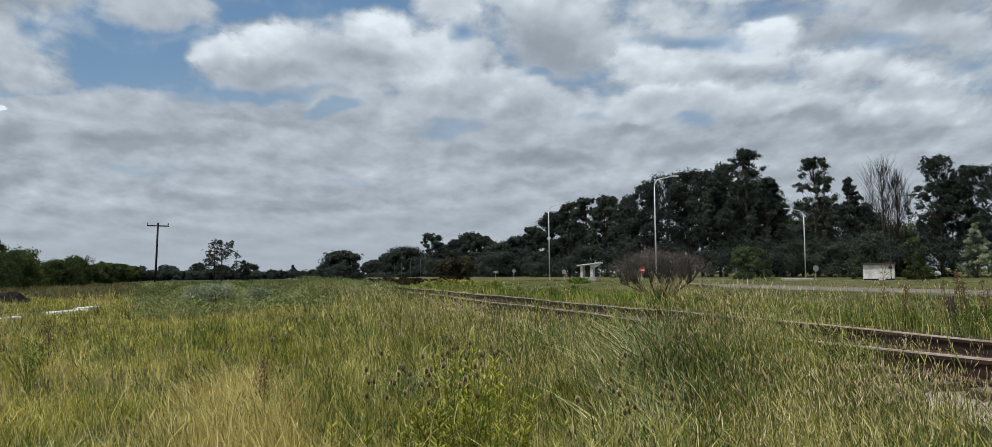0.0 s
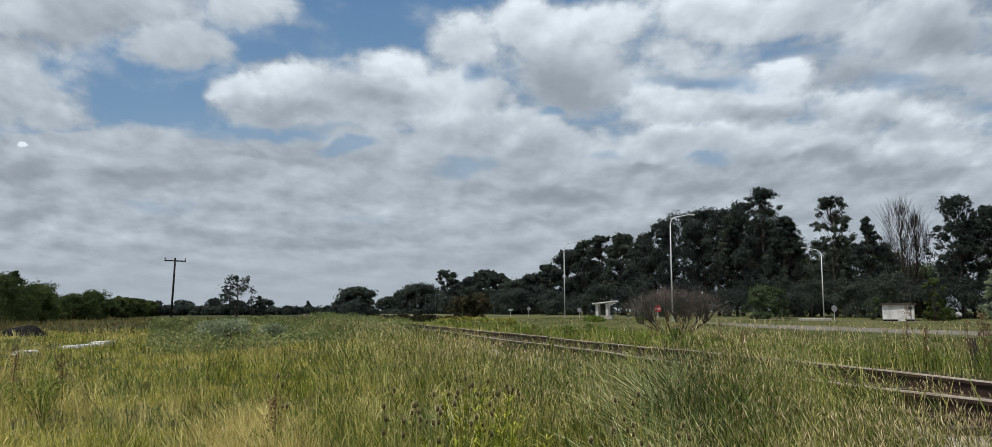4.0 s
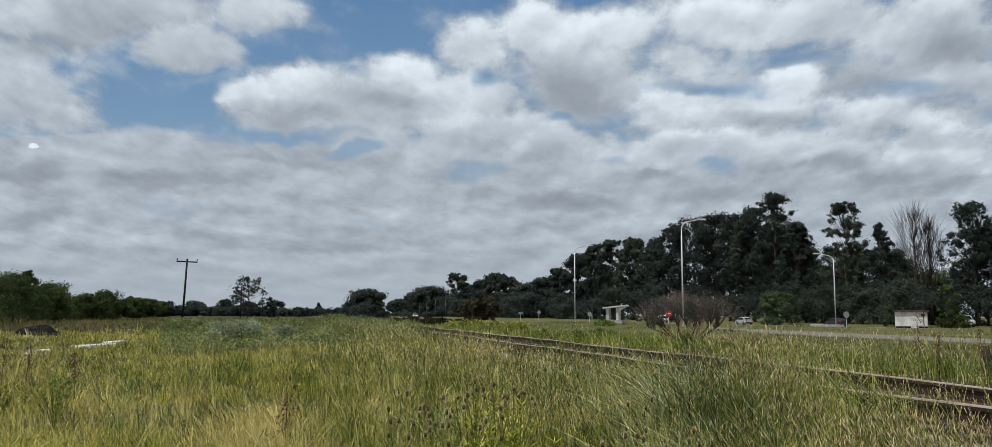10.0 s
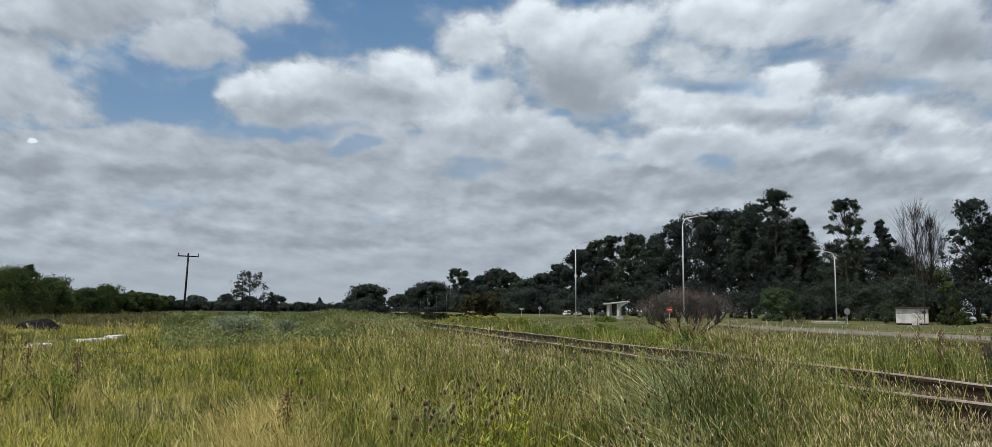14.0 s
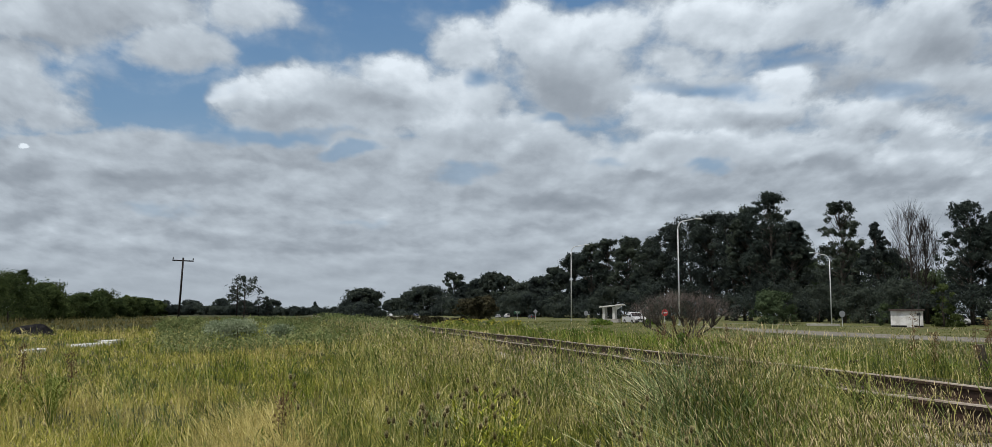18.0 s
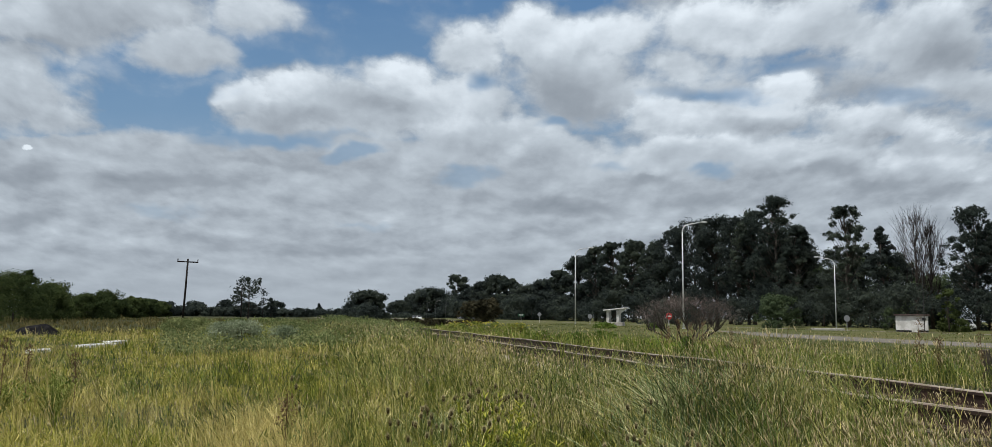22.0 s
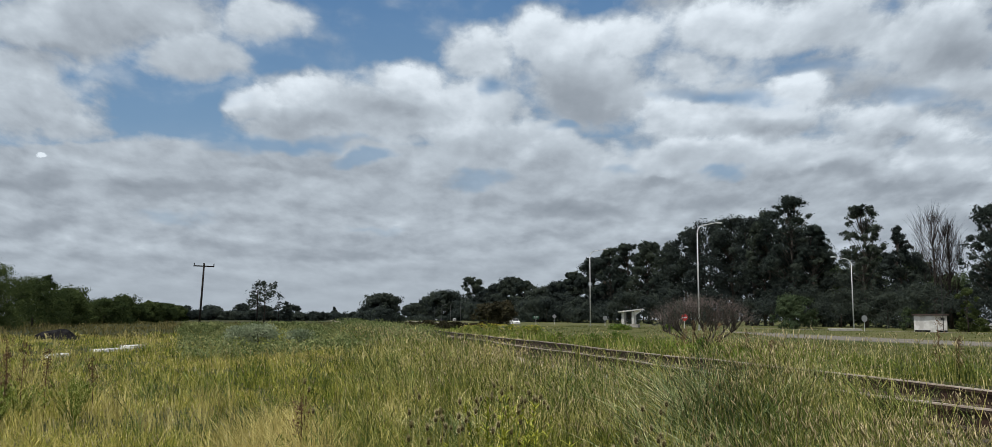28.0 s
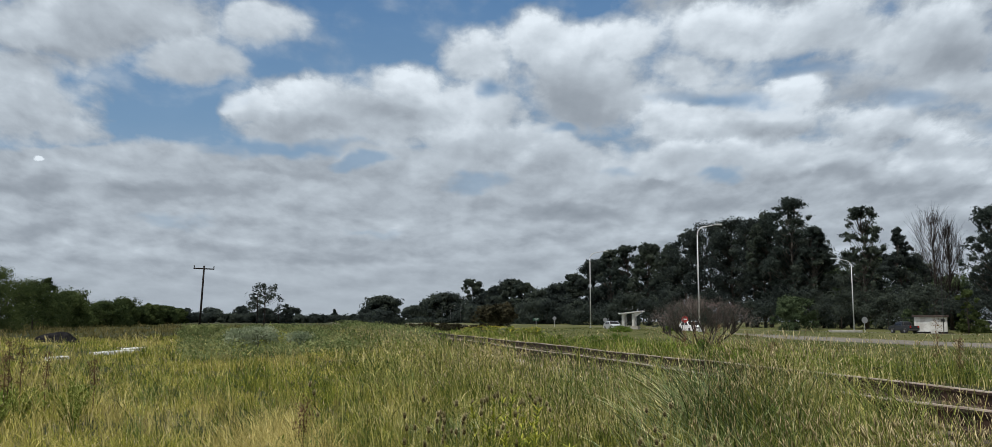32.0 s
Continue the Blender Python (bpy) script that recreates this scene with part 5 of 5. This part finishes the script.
def small_plants(rng):
    for x, y, r, h, c in ((1.3, 5.5, 0.7, 0.72, 650), (1.8, 7.2, 0.8, 0.9, 800), (2.2, 7.9, 0.75, 0.9, 800), (2.6, 8.6, 0.7, 0.62, 600), (0.75, 5.0, 0.5, 0.62, 450), (1.6, 6.2, 0.7, 0.8, 650),
                          (-3.0, 5.6, 0.5, 0.5, 400), (-0.55, 9.5, 0.5, 0.6, 400)):
        SWAYING.append(tussock(rng, x, y, r, h, c, GRASS_BLUE, "dense clump of arching blue-green grass"))
    for i in range(18):
        teasel(rng, rng.normal(-0.2, 0.36), rng.uniform(4.4, 6.6), rng.uniform(0.75, 1.1))
    for x, y in ((0.75, 4.4), (1.05, 4.5), (0.9, 4.9), (0.62, 4.2)):
        teasel(rng, x, y, rng.uniform(0.8, 0.95))
    for x, y, h in ((-0.06, 4.6, 1.14), (0.04, 4.8, 1.05), (-0.12, 4.9, 1.08), (-0.2, 4.5, 0.9), (-0.05, 4.45, 0.98), (0.2, 4.3, 0.8), (-0.75, 4.6, 0.68), (-0.3, 4.3, 0.7), (0.0, 5.3, 1.0), (-0.12, 4.2, 0.72), (0.1, 4.4, 0.88)):
        leafy_weed(rng, x, y, h)
    for i in range(14):
        y = rng.uniform(9.5, 15)
        leafy_weed(rng, y * rng.uniform(-0.64, -0.47), y, rng.uniform(0.35, 0.7), WEED_MID, 1.15, "bushy green weed with narrow leaves")
    for x, y, h in ((-7.15, 12.0, 1.15), (-6.75, 12.3, 1.0), (-6.95, 11.6, 0.95), (-6.2, 12.6, 0.9), (-7.4, 12.8, 1.1), (-2.0, 8.2, 0.7)):
        dock(rng, x, y, h)
    # spiky dead stalks beyond the track
    for i in range(18):
        x, y = spot(rng.uniform(10.6, 13.2), rng.uniform(9, 27)).xy
        dock(rng, x, y, rng.uniform(0.75, 1.2))
    for i in range(22):
        x, y = spot(11.4 + rng.uniform(-0.5, 1.6), 9 + 1.9 * i).xy
        tree(rng, 0, 0, rng.uniform(0.45, 0.75), rng.uniform(0.35, 0.6), "bush", WEED, "broad-leaved green weed beside the track", 14, 40, at=(x, y), name="bush", group="weeds beside the track")
    for x, y, h, r in ((-13.3, 41.5, 1.1, 0.95), (-12.5, 41.8, 1.2, 1.0), (-11.2, 45, 0.85, 0.9)):
        tree(rng, 0, 0, h, r, "bush", SHRUB_GREY, "low silvery grey-green shrub", 44, 90, at=(x, y), name="bush", group="silvery shrubs in the meadow")
    for x, y, h, r in ((-22.4, 60, 1.15, 1.3), (-20.6, 61, 0.8, 0.9)):
        tree(rng, 0, 0, h, r, "bush", WEED_DULL, "bushy olive-green weed in the meadow", 30, 60, at=(x, y), name="bush", group="rank weeds in the meadow")
    for x, y, h, r in ((-9.2, 43, 0.6, 1.1), (-8.2, 47, 0.55, 1.2), (-11.5, 52, 0.6, 1.3), (-14.5, 47, 0.5, 1.2), (-9.8, 60, 0.65, 1.5), (-24, 78, 1.0, 1.6), (-21, 84, 1.0, 2.0), (-31, 88, 0.9, 1.8), (-28, 74, 0.8, 1.4), (-17, 70, 0.8, 1.8), (-14, 92, 0.7, 2.2), (-24, 128, 0.9, 2.6), (-33, 120, 0.9, 2.2)):
        tree(rng, 0, 0, h, r, "bush", WEED_DULL, "rank olive-green weeds in the meadow", 30, 80, at=(x, y), name="bush", group="rank weeds in the meadow")


def crossing(rng):
    """Sleepers as parts near by, joined further off."""
    shapes = []
    for i in range(4):
        bm = box(-1.3, 1.3, -0.11, 0.11, -0.13, 0.045 + 0.01 * i, 0.012)
        for v in bm.verts:
            v.co += Vector((rng.uniform(-0.02, 0.02), rng.uniform(-0.012, 0.012), rng.uniform(-0.012, 0.008)))
        me = bpy.data.meshes.new("sleeper")
        bm.to_mesh(me)
        bm.free()
        me.materials.append(SLEEPER)
        shapes.append(me)
    for i in range(270):
        ob = new("sleeper", shapes[rng.randint(4)])
        ob.parent = TRACK
        ob.matrix_basis = pose(MID + rng.uniform(-0.05, 0.05), -6 + 0.62 * i, 0.43, 0, 0, rng.uniform(-2, 2))


def vegetation():
    for seed, grow in enumerate((meadow, bank_grass, straw_patches, dark_grass, near_grass, seed_grass, forest, left_side, weed_field, bare_bush, small_plants, crossing)):
        grow(np.random.RandomState(20 + seed))


vegetation()


# ---- vehicles ----
def loft(profile, half, waist=None, narrow=0.8):
    """A body from its side profile (y along, z up); above the waist it leans in."""
    bm = bmesh.new()
    rings = []
    for side in (-1, -0.93, 0.93, 1):
        ring = []
        for y, z in profile:
            w = half
            if waist is not None and z > waist:
                w = half * (1 - (1 - narrow) * min(1, (z - waist) / 0.6))
            inset = 1.0 if abs(side) < 1 else 0.985
            ring.append(bm.verts.new((side * w, y * inset, z if abs(side) < 1 else z * 0.99 + 0.005)))
        rings.append(ring)
    k = len(profile)
    for a, b in zip(rings, rings[1:]):
        for i in range(k):
            bm.faces.new((a[i], a[(i + 1) % k], b[(i + 1) % k], b[i]))
    bm.faces.new(rings[0])
    bm.faces.new(rings[-1][::-1])
    bmesh.ops.recalc_face_normals(bm, faces=bm.faces)
    return bm


def side_pane(t, pts, half, waist, narrow, side):
    """One side window, a thin slab set on the body's flank."""
    bm = bmesh.new()
    def out(z, extra):
        w = half * (1 - (1 - narrow) * min(1, max(0, z - waist) / 0.6))
        return side * (w + extra)
    a = [bm.verts.new((out(z, 0.008), y, z)) for y, z in pts]
    b = [bm.verts.new((out(z, -0.03), y, z)) for y, z in pts]
    k = len(pts)
    bm.faces.new(a)
    bm.faces.new(b[::-1])
    for i in range(k):
        bm.faces.new((a[i], b[i], b[(i + 1) % k], a[(i + 1) % k]))
    bmesh.ops.recalc_face_normals(bm, faces=bm.faces)
    part("side_window", bm, GLASS, t)


def cross_pane(t, name, lower, upper, half_low, half_up):
    """A windscreen or rear window, a thin slab across the body."""
    bm = bmesh.new()
    (y0, z0), (y1, z1) = lower, upper
    front = 1 if y0 > y1 else -1
    quad = [(-half_low, y0, z0), (half_low, y0, z0), (half_up, y1, z1), (-half_up, y1, z1)]
    a = [bm.verts.new((x, y + front * 0.012, z + 0.012)) for x, y, z in quad]
    b = [bm.verts.new((x, y - front * 0.03, z - 0.02)) for x, y, z in quad]
    bm.faces.new(a)
    bm.faces.new(b[::-1])
    for i in range(4):
        bm.faces.new((a[i], b[i], b[(i + 1) % 4], a[(i + 1) % 4]))
    bmesh.ops.recalc_face_normals(bm, faces=bm.faces)
    part(name, bm, GLASS, t)


def wheel(t, x, y, radius):
    bm = bmesh.new()
    disc(bm, (0, 0, 0), radius, 0.22, "x", 20)
    bmesh.ops.bevel(bm, geom=[e for e in bm.edges if len(e.link_faces) == 2 and any(len(f.verts) > 4 for f in e.link_faces)], offset=0.03, segments=2, affect="EDGES")
    w = thing_part("wheel", t, (x, y, radius))
    part("tyre", bm, RUBBER, w)
    bm = disc(bmesh.new(), (math.copysign(0.105, x), 0, 0), radius * 0.52, 0.04, "x", 16)
    part("rim", bm, RIM, w)


def thing_part(name, parent, at):
    ob = new(name)
    ob.empty_display_size = 0.1
    ob.parent = parent
    ob.location = at
    return ob


SHAPES = {
    # side profile from the tail forward, waist, side windows, windscreen, rear window, wheels, half width
    "car": dict(half=0.85, waist=0.92, wheels=(-1.25, 1.3, 0.31), profile=[(-2.0, 0.28), (-2.05, 0.55), (-2.0, 0.93), (-1.75, 1.0), (-1.15, 1.38), (-0.4, 1.46), (0.3, 1.42), (1.05, 0.98), (1.75, 0.84), (2.05, 0.66), (2.05, 0.28)],
        panes=[[(-1.25, 0.98), (-0.28, 0.96), (-0.28, 1.36), (-1.05, 1.32)], [(-0.2, 0.96), (0.82, 0.97), (0.28, 1.34), (-0.2, 1.36)]], front=((1.02, 0.99), (0.36, 1.39)), back=((-1.72, 1.01), (-1.2, 1.34))),
    "suv": dict(half=0.88, waist=0.98, wheels=(-1.2, 1.25, 0.34), profile=[(-1.95, 0.32), (-2.03, 0.62), (-2.02, 1.0), (-1.8, 1.38), (-1.5, 1.54), (-0.5, 1.62), (0.25, 1.57), (0.98, 1.05), (1.72, 0.94), (2.02, 0.72), (2.04, 0.32)],
        panes=[[(-1.72, 1.06), (-1.05, 1.03), (-1.05, 1.47), (-1.5, 1.43)], [(-0.98, 1.03), (-0.18, 1.03), (-0.18, 1.5), (-0.98, 1.48)], [(-0.1, 1.03), (0.8, 1.05), (0.26, 1.48), (-0.1, 1.5)]], front=((0.95, 1.06), (0.32, 1.53)), back=((-2.0, 1.05), (-1.82, 1.36))),
    "van": dict(half=0.86, waist=1.05, wheels=(-1.25, 1.35, 0.32), profile=[(-2.05, 0.3), (-2.08, 1.0), (-2.02, 1.7), (-1.85, 1.8), (-0.5, 1.83), (0.45, 1.78), (1.25, 1.1), (1.85, 0.98), (2.07, 0.75), (2.07, 0.3)],
        panes=[[(-1.9, 1.15), (-1.2, 1.13), (-1.2, 1.62), (-1.85, 1.6)], [(-1.1, 1.13), (-0.2, 1.12), (-0.2, 1.64), (-1.1, 1.62)], [(-0.1, 1.12), (0.98, 1.12), (0.42, 1.62), (-0.1, 1.64)]], front=((1.22, 1.13), (0.5, 1.72)), back=((-2.07, 1.1), (-2.03, 1.62))),
    "pickup": dict(half=0.9, waist=1.08, wheels=(-1.40, 1.34, 0.37), profile=[(-2.31, 0.42), (-2.34, 0.8), (-2.31, 1.14), (-0.85, 1.14), (-0.78, 1.25), (-0.64, 1.68), (-0.09, 1.78), (0.45, 1.72), (1.11, 1.18), (1.96, 1.08), (2.30, 0.88), (2.31, 0.42)],
        panes=[[(-0.64, 1.2), (-0.04, 1.18), (-0.04, 1.66), (-0.53, 1.62)], [(0.03, 1.18), (0.91, 1.18), (0.45, 1.64), (0.03, 1.66)]], front=((1.09, 1.19), (0.50, 1.69)), back=((-0.80, 1.22), (-0.68, 1.6))),
}


def vehicle(kind, name, paint, label):
    q = SHAPES[kind]
    t = thing(name, pose(0, 0, 0), label, "pickup truck" if kind == "pickup" else "van" if kind == "van" else "car")
    half, waist, narrow = q["half"], q["waist"], 0.82
    part("body", loft(q["profile"], half, waist, narrow), paint, t)
    for side in (-1, 1):
        for pts in q["panes"]:
            side_pane(t, pts, half, waist, narrow, side)
    cross_pane(t, "windscreen", *q["front"], half * 0.88, half * 0.72)
    cross_pane(t, "rear_window", *q["back"], half * 0.86, half * 0.72)
    back, front, radius = q["wheels"]
    tail, nose = q["profile"][0][0], q["profile"][-1][0]
    for y in (back, front):
        for side in (-1, 1):
            part("wheel_arch", disc(bmesh.new(), (side * (half - 0.09), y, radius), radius * 1.16, 0.2, "x", 20), TRIM, t)
            wheel(t, side * (half - 0.06), y, radius)
    z = q["profile"][0][1]
    part("front_bumper", box(-half * 0.95, half * 0.95, nose - 0.08, nose + 0.07, z, z + 0.25, 0.04), TRIM if kind in ("pickup", "van") else paint, t)
    part("rear_bumper", box(-half * 0.95, half * 0.95, tail - 0.07, tail + 0.08, z, z + 0.25, 0.04), TRIM, t)
    part("grille", box(-half * 0.45, half * 0.45, nose - 0.05, nose + 0.02, z + 0.3, z + 0.44, 0.01), TRIM, t)
    part("number_plate", box(-0.24, 0.24, nose + 0.06, nose + 0.085, z + 0.08, z + 0.2), SIGN_WHITE, t)
    for side in (-1, 1):
        x = side * half * 0.72
        part("headlight", box(x - 0.17, x + 0.17, nose - 0.12, nose + 0.0, z + 0.34, z + 0.5, 0.03), LAMP_CLEAR, t)
        part("tail_light", box(x - 0.08, x + 0.12, tail - 0.06, tail + 0.05, z + 0.42, z + 0.72, 0.02), LAMP_RED, t)
        part("mirror", box(side * (half + 0.1) - 0.1, side * (half + 0.1) + 0.1, 0.72, 0.86, waist + 0.05, waist + 0.22, 0.02), TRIM, t)
    if kind == "pickup":
        part("load_bed", box(-half * 0.86, half * 0.86, -2.22, -0.92, 1.143, 1.15), TRIM, t, "dark open load bed")
        bm = bmesh.new()
        for x in (-0.66, 0.66):
            tube(bm, [(x, -0.94, 1.14), (x, -0.9, 1.45), (x * 0.95, -0.76, 1.6)], (0.03, 0.03, 0.03), 6)
        part("roll_bar", bm, TRIM, t)
    return t


# name, shape, paint, label, lane d, s and time at one moment, speed along the line
def parked_van():
    t = vehicle("van", "parked_van", PAINT_SILVER, "pale van parked among the trees")
    t.matrix_basis = pose(73.0, 132, 0.02, 0, 0, 172)


def mast():
    t = thing("mast", pose(66.5, 131.6, -0.2), "thin dark steel mast beside the shed", "mast")
    part("pole", tube(bmesh.new(), [(0, 0, -0.1), (0, 0, 5), (0, 0, 11)], (0.075, 0.06, 0.04), 8), TRIM, t)
    part("crosspiece", box(-0.8, 0.8, -0.03, 0.03, 9.4, 9.47, 0.01), TRIM, t)


parked_van()
mast()

# seconds, then the bird's place as it rises from the grass, crosses and drops behind the hedge
FLIGHT = [(0, -52.5, 148, 0.1), (22.6, -52.5, 148, 0.1), (23.1, -54.0, 148.5, 2.2), (23.6, -56.55, 150.0, 4.45), (23.8, -58.39, 151.2, 4.83), (24.0, -60.61, 152.4, 5.44), (24.2, -62.90, 153.6, 5.75), (24.4, -65.10, 154.8, 6.06), (24.6, -67.32, 156.0, 6.26), (24.8, -69.31, 157.2, 6.34), (25.0, -70.95, 158.4, 6.07), (25.1, -71.52, 159.0, 5.72), (25.6, -67.5, 163, 2.5), (26.2, -69, 166, 0.1), (32, -69, 166, 0.1)]


def bird():
    """A dark bird with long wings that beat on its body."""
    t = thing("bird", pose(*FLIGHT[0][1:]), "dark long-winged bird flying low over the meadow", "bird")
    part("body", tube(bmesh.new(), [(0, -0.16, 0), (0, -0.08, 0.0), (0, 0.05, 0.0), (0, 0.14, 0.02), (0, 0.18, 0.02)], (0.015, 0.05, 0.06, 0.035, 0.008), 8), FEATHER, t, smooth=True)
    part("tail", box(-0.05, 0.05, -0.28, -0.12, -0.006, 0.006, 0.004), FEATHER, t)
    wings = []
    for side in (-1, 1):
        bm = bmesh.new()
        rim = [(0.02, 0.07), (0.2, 0.1), (0.4, 0.02), (0.3, -0.04), (0.14, -0.06), (0.02, -0.06)]
        top = [bm.verts.new((side * x, y, 0.012)) for x, y in rim]
        low = [bm.verts.new((side * x, y, 0.0)) for x, y in rim]
        bm.faces.new(top)
        bm.faces.new(low[::-1])
        for i in range(6):
            bm.faces.new((top[i], low[i], low[(i + 1) % 6], top[(i + 1) % 6]))
        bmesh.ops.recalc_face_normals(bm, faces=bm.faces)
        wings.append((side, part("wing", bm, FEATHER, t)))
    return t, wings


VEHICLES = [
    ("van", "van", PAINT_WHITE, "white high-roofed family van on the far carriageway", 88.0, 280.0, 14.0, 20.2),
    ("silver_car", "car", PAINT_SILVER, "silver hatchback car on the far carriageway", 85.0, 166.4, 10.5, 26.5),
    ("dark_car", "car", PAINT_BLACK, "charcoal hatchback car on the far carriageway", 88.0, 157.2, 11.0, 29.5),
    ("dark_saloon", "car", PAINT_BLACK, "dark saloon car on the far carriageway", 85.0, 162.0, 13.0, 29.5),
    ("black_pickup", "pickup", PAINT_BLACK, "black pickup truck on the far carriageway", 85.0, 111.4, 32.0, 29.0),
    ("white_pickup", "pickup", PAINT_PEARL, "white double-cab pickup truck on the near carriageway", 45.5, 50.1, 20.0, -30.6),
    ("blue_suv", "suv", PAINT_NAVY, "navy-blue sport utility car on the near carriageway", 48.5, 56.1, 27.8, -31.5),
    ("white_car", "car", PAINT_WHITE, "white hatchback car on the near carriageway", 45.5, 99.2, 32.0, -24.6),
    ("pale_car", "car", PAINT_SILVER, "pale silver car on the near carriageway", 45.5, 128.4, 32.0, -23.1),
]


def motions():
    for name, kind, paint, label, d, s0, t0, speed in VEHICLES:
        t = vehicle(kind, name, paint, label)
        turn = 0 if speed > 0 else 180
        walk(t, [(k, along(d, s0 + speed * (k - t0), float(ground_z(d, s0 + speed * (k - t0))) + 0.075, turn)) for k in np.arange(0, 32.5, 0.5)])
    for i, ob in enumerate(SWAYING):
        x, y, z = ob.location
        rz = math.degrees(ob.rotation_euler.z)
        walk(ob, [(0.8 * k, pose(x, y, z, 0.9 * math.sin(2.1 * k + i), -1.4 + 1.6 * math.sin(1.7 * k + 0.6 * x + 1.3 * math.sin(0.5 * k)), rz)) for k in range(41)])
    t, wings = bird()
    walk(t, [(k, pose(x, y, z, 0, -12 if 23 < k < 25.3 else 0, 62)) for k, x, y, z in FLIGHT])
    for side, wing in wings:
        beat = [(0, 75), (22.6, 75)] + [(22.8 + 0.15 * k, 30 if k % 2 else -32) for k in range(20)] + [(26.2, 75), (32, 75)]
        walk(wing, [(k, pose(0, 0, 0, 0, side * a, 0)) for k, a in beat])
    sky_ob = bpy.data.objects["backdrop_sky"]
    walk(sky_ob, [(k, pose(*EYE, -0.5 * (k - 9) / 32, 0, 1.1 * (k - 9) / 32)) for k in range(0, 33, 4)])


motions()
